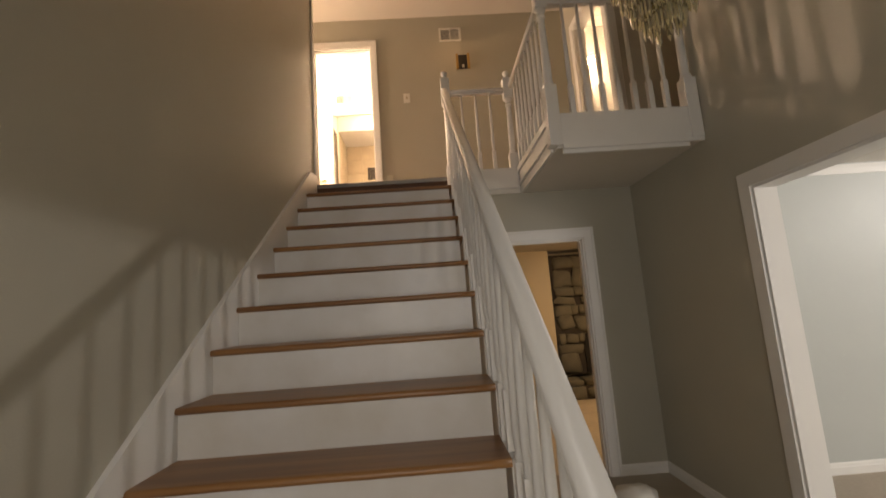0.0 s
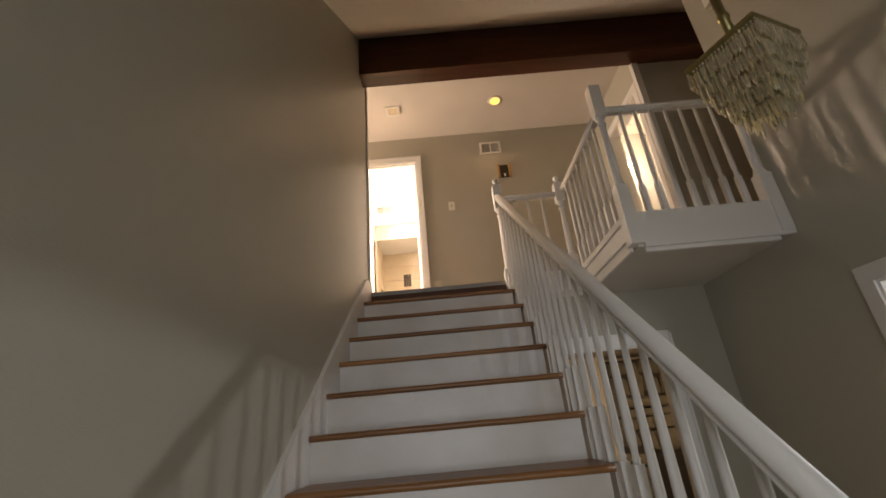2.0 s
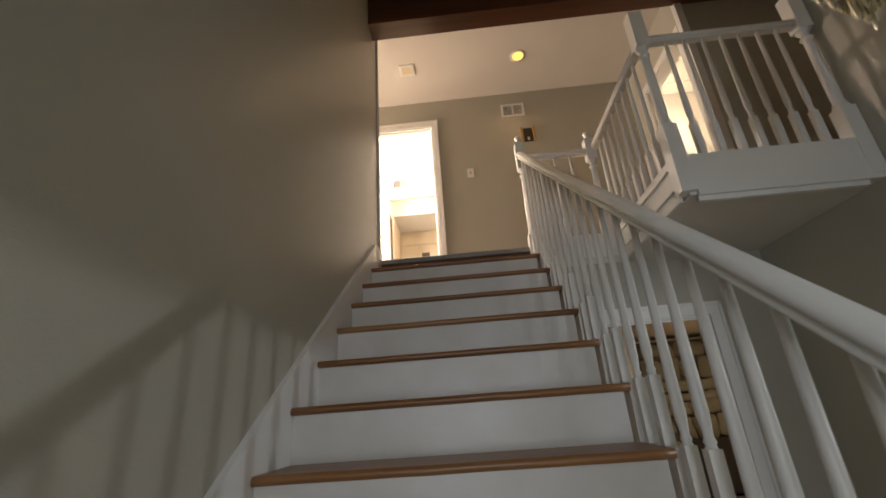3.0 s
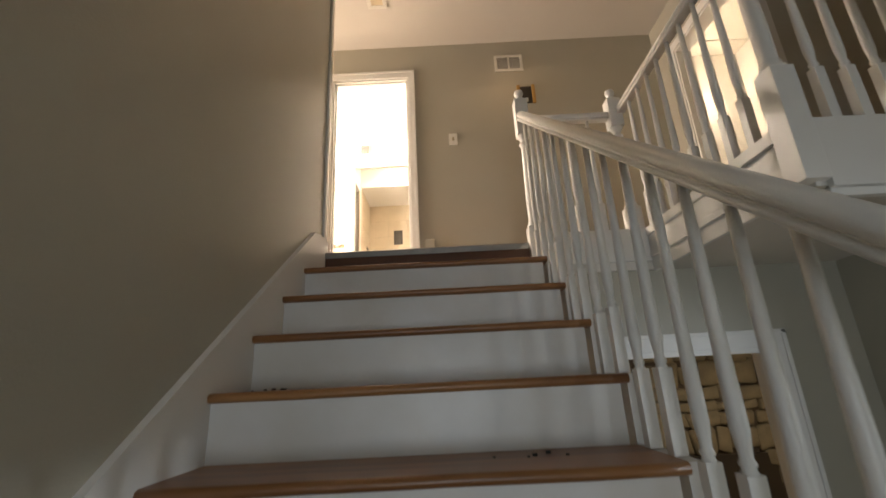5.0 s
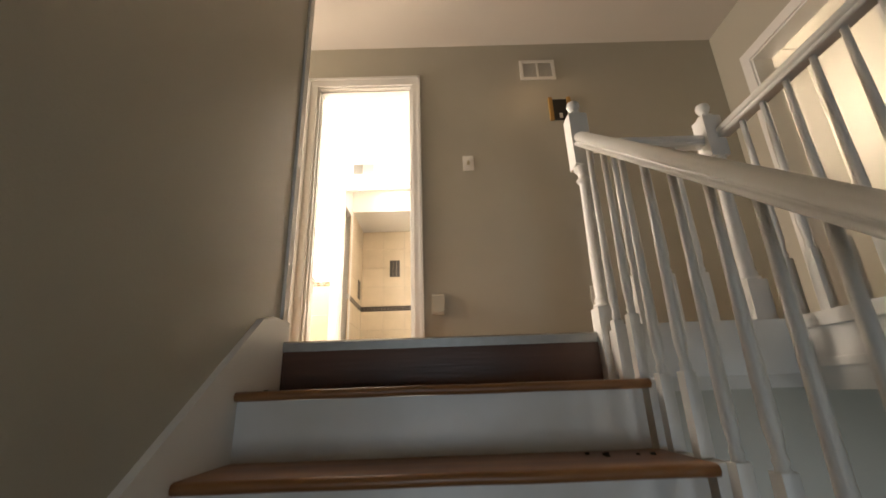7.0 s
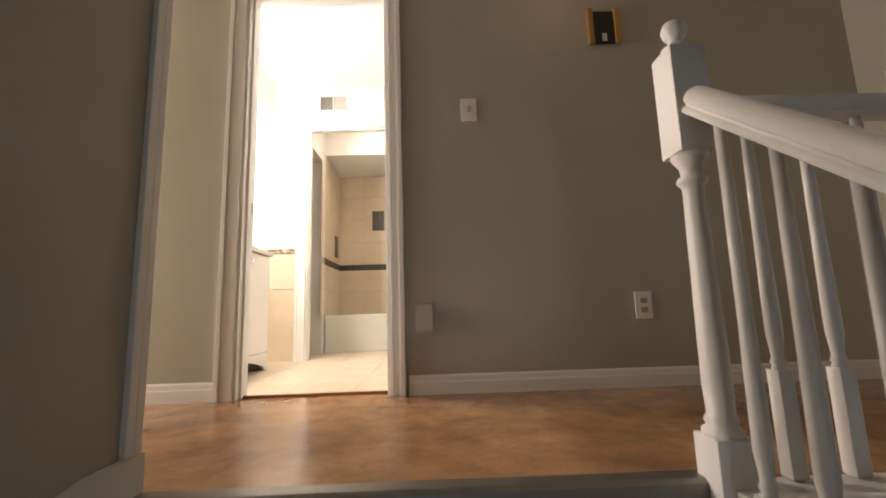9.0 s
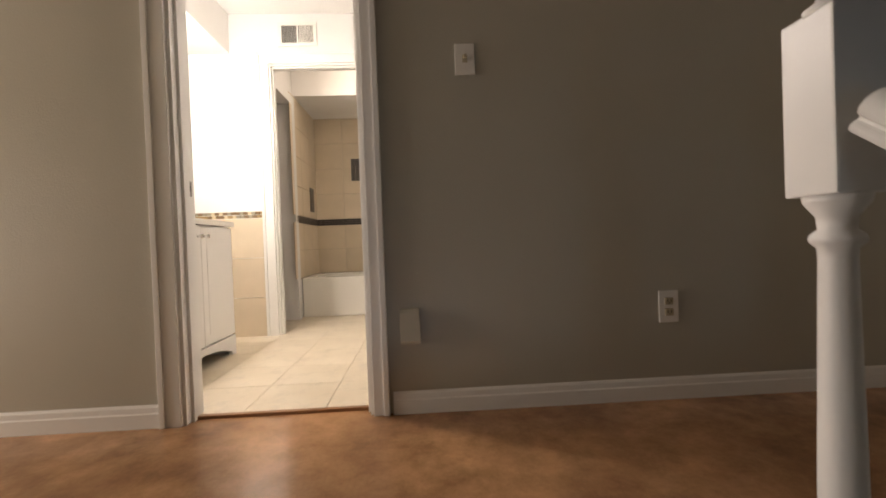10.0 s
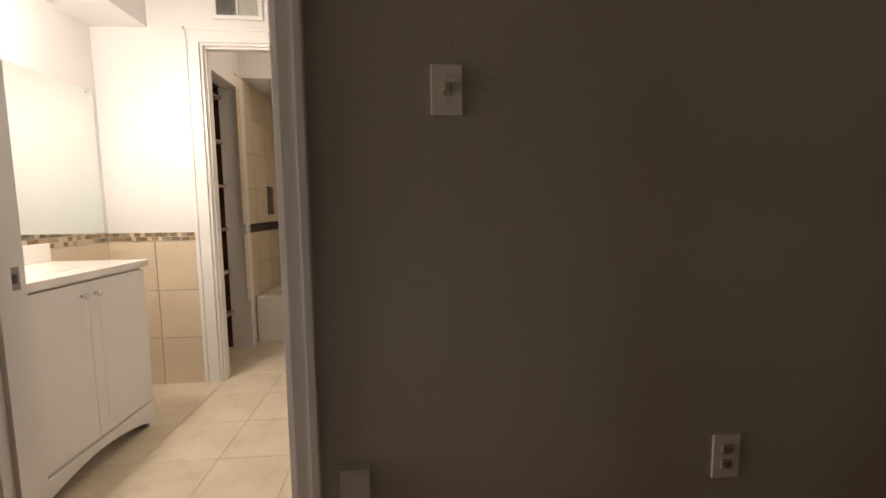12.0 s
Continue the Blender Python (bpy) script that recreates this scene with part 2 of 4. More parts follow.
box(bm, 2.735, XR + 0.13, YB, YB + 0.12, DOWN, 2.44)
box(bm, 1.85, 2.735, YB, YB + 0.12, 2.0, 2.44)
structure("wall_foyer_back", bm, PAINT, "greige painted wall under the landing with a cased opening", "wall")
structure("wall_front", boxes((-0.6, 3.4, -2.62, -2.5, DOWN, 2.9)), PAINT, "greige painted front wall of the foyer", "wall")
bm = prism(bmesh.new(), [(-2.6, 2.75), (YE, 2.75), (YR, 5.54), (YR, 5.66), (YE - 0.06, 2.87), (-2.6, 2.87)], 0, XL - 0.2, 4.6)
structure("ceiling_foyer", bm, CEIL, "sloping white textured foyer ceiling", "ceiling")

# ---- upper hall shell ----
bm = bmesh.new()
box(bm, -3.4, XR + 0.13, YT, YH + 0.12, UP - 0.16, UP)
box(bm, BX + 0.02, XR, BY, YT, UP - 0.16, UP)
box(bm, XR, 4.6, 2.84, YT, UP - 0.16, UP)
structure("floor_landing", bm, STAINED, "brown mottled glossy landing floor", "floor")
structure("ceiling_under_landing", boxes((BX + 0.01, XR, BY - 0.01, YB, 2.44, 2.50), (1.62, BX + 0.01, 3.79, YB, 2.44, 2.5)), CEIL, "white underside of the balcony", "ceiling")
bm = bmesh.new()
box(bm, -3.4, DX0, YH, YH + 0.12, UP, CEILUP)
box(bm, DX1, XR + 0.13, YH, YH + 0.12, UP, CEILUP)
box(bm, DX0, DX1, YH, YH + 0.12, DT, CEILUP)
structure("wall_hall", bm, PAINT, "greige painted hall wall at the top of the stairs", "wall")
SY0, SY1, ST = 3.88, 4.655, 4.615
bm = bmesh.new()
box(bm, XR, XR + 0.13, 3.76, SY0, UP, CEILUP)
box(bm, XR, XR + 0.13, SY1, YH, UP, CEILUP)
box(bm, XR, XR + 0.13, SY0, SY1, ST, CEILUP)
structure("wall_hall_end", bm, PAINT, "greige painted hall end wall with a doorway", "wall")
structure("wall_corridor", boxes((XR + 0.13, 4.6, 3.76, 3.88, UP, 5.0)), PAINT, "greige painted side corridor wall", "wall")
structure("wall_corridor_end", boxes((4.5, 4.6, 2.0, 3.76, UP, 5.6)), PAINT, "greige painted corridor end wall", "wall")
structure("wall_corridor_side", boxes((XR + 0.13, 4.5, 2.72, 2.84, UP, 4.9)), PAINT, "greige painted corridor side wall", "wall")
structure("wall_hall_far", boxes((-3.5, -3.4, 3.8, YH + 0.12, UP, CEILUP)), PAINT, "greige painted wall at the hall's closed end", "wall")
structure("wall_hall_return", boxes((-3.4, XL - 0.12, 3.78, 3.88, UP, CEILUP)), PAINT, "greige painted wall behind the stair wall", "wall")
structure("ceiling_hall", boxes((-3.5, 4.6, 3.70, YH + 0.12, CEILUP, CEILUP + 0.1)), CEIL, "flat white hall ceiling", "ceiling")
structure("wall_above_beam", boxes((XL, 4.6, YR, 3.85, 5.1, 5.75)), PAINT, "painted strip of wall above the beam", "wall")
bm = boxes((XL, 4.5, 3.575, YR - 0.003, 4.885, 5.40), bevel=0.008)
solid("ceiling_beam", bm, DARKWOOD, "dark stained wooden ridge beam under the sloping ceiling", "beam")

# ---- side room behind the hall's end wall ----
bm = boxes((XR + 0.13, 4.3, 5.30, 5.4, UP, CEILUP), (4.3, 4.4, 3.88, 5.4, UP, CEILUP), (XR + 0.13, XR + 0.2, YH + 0.13, 5.3, UP, CEILUP))
structure("wall_side_room", bm, BATHPAINT, "white painted walls of the lit side room", "wall")
structure("floor_side_room", boxes((XR + 0.13, 4.3, 3.88, 5.3, UP - 0.1, UP)), CARPET, "beige carpet of the side room", "floor")
structure("ceiling_side_room", boxes((XR + 0.13, 4.4, YH + 0.13, 5.4, CEILUP, CEILUP + 0.1)), CEIL, "white side room ceiling", "ceiling")

# ---- room beyond the wide opening ----
YD = 3.50          # its back wall
structure("floor_dining", boxes((3.4, 7.2, -2.5, 3.9, DOWN - 0.2, DOWN)), CARPET, "beige carpet of the room beyond the wide opening", "floor")
structure("wall_dining_back", boxes((XR + 0.13, 7.2, YD, YD + 0.1, DOWN, 2.44)), DINING, "pale grey-green painted wall in daylight", "wall")
structure("wall_dining_front", boxes((XR + 0.13, 7.2, -2.6, -2.5, DOWN, 2.44)), DINING, "pale grey-green painted wall near the front", "wall")
structure("wall_dining_side", boxes((7.1, 7.2, -2.5, 3.70, DOWN, 2.44)), DINING, "pale grey-green painted outer wall", "wall")
structure("ceiling_dining", boxes((XR + 0.13, 7.2, -2.6, 3.70, 2.44, 2.54)), CEIL, "white ceiling of the room beyond", "ceiling")

# ---- family room behind the stairs ----
structure("floor_family", boxes((0.6, 6.0, YB + 0.12, 7.6, DOWN - 0.2, DOWN)), FLOORTILE, "warm pale tiled family room floor", "floor")
bm = boxes((0.6, 3.30, 7.0, 7.1, DOWN, 2.30), (0.5, 0.6, YB + 0.12, 7.1, DOWN, 2.30), (6.0, 6.1, YB, 7.6, DOWN, 2.3), (3.2, 6.0, 7.5, 7.6, DOWN, 2.3))
structure("wall_family", bm, CREAM, "warm cream family room walls", "wall")
structure("ceiling_family", boxes((0.5, 6.1, YB + 0.12, 7.6, 2.30, 2.40)), CEIL, "warm lit family room ceiling", "ceiling")

# ---- bathroom shell ----
XB = -0.67         # bathroom wall behind the vanity
XA = -0.125        # alcove's tiled side wall
YA = 8.03          # alcove's tiled back wall
bm = bmesh.new()
box(bm, XB - 0.1, XB, YH + 0.12, WY, UP, 5.08)
box(bm, 0.98, 1.08, YH + 0.12, YA + 0.1, UP, 5.08)
structure("wall_bath", bm, BATHPAINT, "white painted bathroom walls", "wall")
IX0, IX1, IT = -0.078, 0.70, 4.705
bm = boxes((XB - 0.1, IX0, WY, WY + 0.1, UP, 5.08), (IX1, 0.98, WY, WY + 0.1, UP, 5.08), (IX0, IX1, WY, WY + 0.1, IT, 5.08))
structure("wall_bath_partition", bm, BATHPAINT, "white painted partition to the tub alcove", "wall")
floor_bath = structure("floor_bath", boxes((XB - 0.1, 1.08, YH + 0.07, YA + 0.1, UP - 0.1, UP)), PALEGROUT, "pale tiled bathroom floor", "floor")
structure("ceiling_bath", boxes((XB - 0.1, 1.08, YH + 0.12, YA + 0.1, 5.08, 5.18)), BATHPAINT, "white bathroom ceiling", "ceiling")
bm = prism(bmesh.new(), [(XB, 4.785), (-0.36, 4.785), (-0.36, 5.078), (XB, 5.078)], 1, YH + 0.122, WY - 0.002)
structure("ceiling_soffit", bm, BATHPAINT, "white boxed soffit over the vanity", "ceiling")
CY0, CY1 = 6.68, 7.22
bm = boxes((XA - 0.1, XA, WY + 0.1, CY0, UP, 5.08), (XA - 0.135, XA, CY1, YA, UP, 5.08), (XA - 0.1, XA, CY0, CY1, 4.62, 5.08))
structure("wall_alcove", bm, BATHPAINT, "painted alcove side wall with a shelf closet opening", "wall")
wall_tub = structure("wall_alcove_back", boxes((XA, 0.98, YA, YA + 0.1, UP, 5.08), (XA, XA + 0.006, 7.30, YA, 3.02, 4.72)), GROUT, "tiled wall behind the tub", "wall")
structure("ceiling_alcove", boxes((XA, 0.98, 7.30, YA, 4.72, 5.078)), BATHPAINT, "dropped ceiling over the tub", "ceiling")
# Dark brown carries the closet's shade as well as its wood colour.
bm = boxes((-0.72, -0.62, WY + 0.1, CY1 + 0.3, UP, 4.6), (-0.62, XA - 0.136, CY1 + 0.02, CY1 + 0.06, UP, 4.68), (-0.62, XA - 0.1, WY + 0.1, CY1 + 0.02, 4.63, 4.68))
structure("wall_closet", bm, DARKWOOD, "dark brown shelf closet inside, its shade in the colour", "wall")

# ---- stairs ----
TR = 1.582
stairs = thing("staircase", (0.95, 0.6, DOWN), "straight staircase with white risers and brown stained oak treads", "staircase")
stairs_at = Matrix.Translation((-0.95, -0.6, -DOWN))


def stair_part(name, bm, mat, label=""):
    bmesh.ops.transform(bm, matrix=stairs_at, verts=bm.verts)
    return part(name, bm, mat, stairs, label)


def tread_outline(y, z, depth):
    r = 0.014
    return [(y + depth, z), (y + r, z), (y + 0.004, z - 0.004), (y, z - r), (y + 0.004, z - 0.024), (y + r, z - 0.028), (y + depth, z - 0.028)]


def worn_tread(k, outline, x0, x1, steps=16):
    """A tread whose rounded nosing wanders a little along its length."""
    bm = bmesh.new()
    front = min(p[0] for p in outline)
    rows = []
    for i in range(steps + 1):
        x = x0 + (x1 - x0) * i / steps
        row = []
        for y, z in outline:
            near = max(0.0, 1 - (y - front) / 0.05)
            w = noise.noise(Vector((x * 5, k * 7.3, 0))) * 0.0028 + noise.noise(Vector((x * 17, k * 3.1, 4))) * 0.0012
            row.append(bm.verts.new((x, y + w * near, z + w * 0.7 * near)))
        rows.append(row)
    n = len(outline)
    for a, b in zip(rows, rows[1:]):
        for i in range(n):
            f = bm.faces.new((a[i], b[i], b[(i + 1) % n], a[(i + 1) % n]))
            f.smooth = 1 <= i <= 4
    bm.faces.new(rows[0])
    bm.faces.new(list(reversed(rows[-1])))
    bmesh.ops.recalc_face_normals(bm, faces=bm.faces)
    return bm


for k in range(1, 14):
    y, z = NOSE1 - (k - 1) * RUN, UP - k * RISE + 0.013
    depth = 0.345 if k == 1 else RUN + 0.025
    stair_part("tread", worn_tread(k, tread_outline(y, z, depth), XL + 0.02, TR), TREAD)
    low = max(UP - (k + 1) * RISE, DOWN)
    stair_part("riser", boxes((XL + 0.02, TR - 0.02, y + 0.025, y + 0.045, low, z - 0.028)), RISER)
stair_part("riser", boxes((XL + 0.022, 1.575, YT - 0.014, YT - 0.001, UP - RISE + 0.013, UP - 0.034)), TOPRISER, "dark brown stained top riser")
bm = prism(bmesh.new(), [(YT - 0.018, UP - 0.034), (YT - 0.001, UP - 0.034), (YT - 0.001, UP + 0.001), (YT + 0.035, UP + 0.001), (YT + 0.035, UP + 0.005), (YT - 0.010, UP + 0.005), (YT - 0.020, UP - 0.002)], 0, XL + 0.02, 1.575)
stair_part("edge_strip", bm, METAL, "grey metal nosing strip at the landing edge")
# skirt board on the wall
N0 = NOSE1 - 12 * RUN
bm = prism(bmesh.new(), [(N0 - 0.1, DOWN), (3.79, UP - 0.45), (3.95, UP - 0.2), (3.95, UP + 0.085), (3.80, UP + 0.082), (3.70, UP + 0.058), (N0 - 0.1, UP - 13 * RISE + 0.06)], 0, XL, XL + 0.022)
stair_part("skirt_board", bm, TRIM, "white skirt board along the wall")
# outer string, cut to the steps, with the baluster feet on it
steps = [(3.79, UP - 0.62), (3.79, UP - RISE + 0.011)]
for k in range(1, 14):
    y, z = NOSE1 - (k - 1) * RUN, UP - k * RISE + 0.011
    steps += [(y + 0.025, z), (y + 0.025, z - RISE if k < 13 else DOWN)]
steps += [(N0 + 0.2, DOWN)]
stair_part("outer_string", prism(bmesh.new(), steps, 0, TR + 0.001, TR + 0.040), TRIM, "white outer string cut to the steps")

# ---- stair railing ----
BXC = 1.598
BLOCK = 0.034


def baluster_mesh(height, block):
    """Square block below, turned vase and ring, tapering shaft."""
    bm = boxes((-BLOCK / 2, BLOCK / 2, -BLOCK / 2, BLOCK / 2, 0, block), bevel=0.002)
    b = block
    rings = [(0.016, b - 0.002), (0.012, b + 0.008), (0.0155, b + 0.016), (0.0115, b + 0.026), (0.0125, b + 0.04), (0.0165, b + 0.075), (0.016, b + 0.14), (0.0135, b + 0.32)]
    rings = [r for r in rings if r[1] < height - 0.02] + [(0.0105, height)]
    lathe(bm, rings, 10)
    return mesh_of("baluster", bm, TRIM)


def newel(parent, place, height, base, top_block, ball=True):
    """Square foot, turned shaft with rings, square head and a button finial."""
    w = 0.041
    bm = boxes((-w, w, -w, w, 0, base), (-w, w, -w, w, height - top_block, height), bevel=0.004)
    b, t = base, height - top_block
    rings = [(0.040, b - 0.002), (0.040, b + 0.012), (0.030, b + 0.02), (0.034, b + 0.03), (0.027, b + 0.045), (0.0295, b + 0.10), (0.0285, b + 0.2), (0.0225, t - 0.09), (0.0235, t - 0.075),
             (0.031, t - 0.068), (0.033, t - 0.062), (0.031, t - 0.056), (0.022, t - 0.048), (0.024, t - 0.03), (0.038, t - 0.01), (0.040, t + 0.002)]
    lathe(bm, rings, 20)
    post = part("newel_post", bm, TRIM, parent)
    post.location = place
    if ball:
        h = height
        cap = part("finial", lathe(bmesh.new(), [(0.030, h - 0.002), (0.034, h + 0.012), (0.020, h + 0.022), (0.016, h + 0.032), (0.026, h + 0.045), (0.030, h + 0.06), (0.025, h + 0.076), (0.010, h + 0.085)], 18), TRIM, post)
    return post


RAIL = [(-0.024, 0.0), (-0.029, 0.004), (-0.031, 0.011), (-0.028, 0.017), (-0.024, 0.020), (-0.024, 0.024), (-0.031, 0.029), (-0.0345, 0.037), (-0.034, 0.046), (-0.030, 0.055), (-0.022, 0.062), (-0.011, 0.067), (0.0, 0.068)]
RAIL = [(0.86 * u, 0.013 + 0.86 * v) for u, v in RAIL]
RAIL += [(-u, v) for u, v in reversed(RAIL[:-1])]
railing = thing("stair_railing", (BXC, 3.892, UP), "white painted stair railing with turned balusters", "railing")


def local(p, origin):
    return tuple(a - b for a, b in zip(p, origin))


def rail_z(y):
    """Underside of the sloping handrail."""
    return 2.164 + 0.781 * (y - 2.22)


O = (BXC, 3.892, UP)
newel(railing, (0.016, 0, -0.30), 1.262, 0.392, 0.256)
part("handrail", sweep(bmesh.new(), RAIL, local((BXC, 0.42, rail_z(0.42)), O), local((BXC, 3.845, rail_z(3.845)), O)), TRIM, railing)
for k in range(1, 14):
    y, z = NOSE1 - (k - 1) * RUN, UP - k * RISE + 0.013
    for off, blk in ((0.085, 0.20), (0.21, 0.20)):
        piece("baluster", baluster_mesh(rail_z(y + off) - z + 0.020, blk), railing, Matrix.Translation(local((BXC, y + off, z), O)))

# ---- landing and balcony railing ----
NX, NY = 2.204, 3.891
lrail = thing("landing_railing", (NX, NY, UP), "white painted balcony railing with turned balusters", "railing")
O2 = (NX, NY, UP)
RT = UP + 0.868
newel(lrail, (0, 0, -0.02), 0.95, 0.20, 0.20)
newel(lrail, (BX - NX, BY - NY, -0.205), 1.262, 0.42, 0.27, ball=False)
newel(lrail, (XR - 0.045 - NX, BY - NY, -0.205), 1.262, 0.42, 0.27, ball=False)


def run_of(a, b, n, low, z_top, flip=False):
    part("handrail", sweep(bmesh.new(), RAIL, local((*a, z_top - 0.068), O2), local((*b, z_top - 0.068), O2)), TRIM, lrail)
    me = baluster_mesh(z_top - 0.068 - low + 0.020, 0.22)
    for i in range(1, n + 1):
        u = i / (n + 1)
        piece("baluster", me, lrail, Matrix.Translation(local((a[0] + (b[0] - a[0]) * u, a[1] + (b[1] - a[1]) * u, low), O2)))


run_of((1.625, 3.90), (NX - 0.04, 3.90), 3, UP, RT - 0.02)
run_of((BX, NY - 0.04), (BX, BY + 0.04), 8, UP, RT)
run_of((BX + 0.04, BY), (XR - 0.09, BY), 7, UP, RT)
# fascia round the opening
bm = boxes((BX + 0.044, XR - 0.002, BY - 0.032, BY - 0.012, 2.43, UP + 0.012), bevel=0.003)
box(bm, BX + 0.05, XR - 0.09, BY - 0.008, BY + 0.02, 2.405, 2.438, bevel=0.003)
structure("trim_balcony_front", bm, TRIM, "white fascia board on the balcony front", "trim")
bm = boxes((BX - 0.022, BX - 0.002, BY + 0.045, 3.79, 2.43, UP + 0.012), (BX - 0.036, BX - 0.022, BY + 0.045, 3.79, UP - 0.035, UP + 0.012), (BX - 0.036, BX - 0.022, BY + 0.045, 3.79, 2.50, 2.53), bevel=0.003)
structure("trim_balcony_side", bm, TRIM, "white fascia board along the balcony side", "trim")
bm = boxes((1.60, BX - 0.03, 3.77, 3.79, 2.485, UP + 0.012), (1.60, BX, 3.79, YT, UP - 0.16, UP - 0.002), bevel=0.003)
structure("trim_landing_edge", bm, TRIM, "white fascia board at the landing edge", "trim")


# ---- casings, jambs, baseboards ----
def casing_y(name, x0, x1, z0, top, y, label, w=0.075, depth=0.016, side=-1, right=None):
    """Door casing on a wall that faces along y, with a stepped profile."""
    bm = bmesh.new()
    f0, f1 = (y - depth, y) if side < 0 else (y, y + depth)
    g0, g1 = (y - depth - 0.008, y - depth) if side < 0 else (y + depth, y + depth + 0.008)
    r = right or w
    for a, b in ((x0 - w, x0), (x1, x1 + r)):
        box(bm, a, b, f0, f1, z0, top, bevel=0.003)
        o = a if a < x0 else b - 0.022
        box(bm, o, o + 0.022, g0, g1, z0, top + w, bevel=0.003)
    box(bm, x0 - w, x1 + r, f0, f1, top, top + w, bevel=0.003)
    box(bm, x0 - w, x1 + r, g0, g1, top + w - 0.022, top + w - 0.001, bevel=0.003)
    return structure(name, bm, TRIM, label, "trim")


def casing_x(name, y0, y1, z0, top, x, label, w=0.08, depth=0.016):
    """The same on a wall that faces along -x."""
    bm = bmesh.new()
    for a, b in ((y0 - w, y0), (y1, y1 + w)):
        box(bm, x - depth, x, a, b, z0, top, bevel=0.003)
    box(bm, x - depth, x, y0 - w, y1 + w, top, top + w, bevel=0.003)
    return structure(name, bm, TRIM, label, "trim")


def jamb_y(name, x0, x1, z0, top, y0, y1, label):
    bm = boxes((x0, x0 + 0.014, y0, y1, z0, top - 0.014), (x1 - 0.014, x1, y0, y1, z0, top - 0.014), (x0, x1, y0, y1, top - 0.014, top))
    ym = (y0 + y1) / 2
    for b in ((x0 + 0.014, x0 + 0.026, ym - 0.03, ym + 0.008, z0, top - 0.014), (x1 - 0.026, x1 - 0.014, ym - 0.03, ym + 0.008, z0, top - 0.014), (x0 + 0.014, x1 - 0.014, ym - 0.03, ym + 0.008, top - 0.026, top - 0.014)):
        box(bm, *b)
    return structure(name, bm, TRIM, label, "trim")


casing_y("door_frame_1", DX0, DX1, UP, DT, YH, "white casing round the bathroom doorway", 0.078, right=0.062)
jamb_y("door_frame_2", DX0, DX1, UP, DT, YH - 0.002, YH + 0.122, "white jamb of the bathroom doorway")
casing_y("door_frame_3", IX0, IX1, UP, IT, WY, "white casing round the tub alcove opening", 0.085)
jamb_y("door_frame_4", IX0, IX1, UP, IT, WY - 0.002, WY + 0.102, "white jamb of the tub alcove opening")
casing_y("door_frame_5", 1.85, 2.735, DOWN, 2.0, YB, "white casing round the family room opening", 0.09)
jamb_y("door_frame_6", 1.85, 2.735, DOWN, 2.0, YB - 0.002, YB + 0.122, "white jamb of the family room opening")
casing_x("door_frame_7", 0.3, 2.427, DOWN, 2.022, XR, "white casing round the wide opening", 0.085)
bm = boxes((XR - 0.002, XR + 0.132, 2.411, 2.427, DOWN, 2.006), (XR - 0.002, XR + 0.132, 0.3, 2.427, 2.006, 2.022))
structure("door_frame_8", bm, TRIM, "white jamb of the wide opening", "trim")
casing_x("door_frame_9", SY0, SY1, UP, ST, XR, "white casing round the side room doorway", 0.075)
bm = boxes((XR - 0.002, XR + 0.132, SY0, SY0 + 0.014, UP, ST - 0.014), (XR - 0.002, XR + 0.132, SY1 - 0.014, SY1, UP, ST - 0.014), (XR - 0.002, XR + 0.132, SY0, SY1, ST - 0.014, ST))
structure("door_frame_10", bm, TRIM, "white jamb of the side room doorway", "trim")


def base_y(bm, x0, x1, y, z, side=-1, h=0.086):
    s = side
    o = [(y, z), (y + s * 0.014, z), (y + s * 0.014, z + h * 0.62), (y + s * 0.011, z + h * 0.68), (y + s * 0.009, z + h * 0.9), (y + s * 0.004, z + h), (y, z + h)]
    prism(bm, o, 0, x0, x1)


def base_x(bm, y0, y1, x, z, side=-1, h=0.086):
    s = side
    o = [(x, z), (x + s * 0.014, z), (x + s * 0.014, z + h * 0.62), (x + s * 0.011, z + h * 0.68), (x + s * 0.009, z + h * 0.9), (x + s * 0.004, z + h), (x, z + h)]
    prism(bm, o, 1, y0, y1)


bm = bmesh.new()
base_y(bm, DX1 + 0.076, XR, YH, UP)
base_y(bm, -3.4, DX0 - 0.076, YH, UP)
structure("baseboard_1", bm, TRIM, "white moulded baseboard in the upper hall", "baseboard")
bm = bmesh.new()
base_y(bm, 2.802, XR, YB, DOWN)
base_x(bm, 2.515, YB, XR, DOWN)
structure("baseboard_2", bm, TRIM, "white moulded baseboard in the foyer", "baseboard")
bm = bmesh.new()
base_y(bm, XR + 0.13, 7.1, YD, DOWN)
structure("baseboard_3", bm, TRIM, "white baseboard in daylight", "baseboard")
bm = bmesh.new()
base_y(bm, XR + 0.13, 7.1, YD, 2.345)
structure("trim_crown", bm, TRIM, "white crown moulding", "trim")
bm = boxes((XL - 0.124, XL + 0.014, 3.925, 3.95, UP + 0.086, CEILUP - 0.003), (XL, XL + 0.014, 3.898, 3.925, UP + 0.086, CEILUP - 0.003), bevel=0.004)
structure("trim_wall_corner", bm, TRIM, "white painted corner trim at the stair wall's end", "trim")
bm = boxes((XR - 0.014, XR + 0.05, 3.742, 3.758, UP, CEILUP - 0.003), (XR - 0.014, XR - 0.001, 3.758, 3.80, UP, CEILUP - 0.003), bevel=0.004)
structure("trim_hall_corner", bm, TRIM, "white painted corner trim at the hall end wall", "trim")

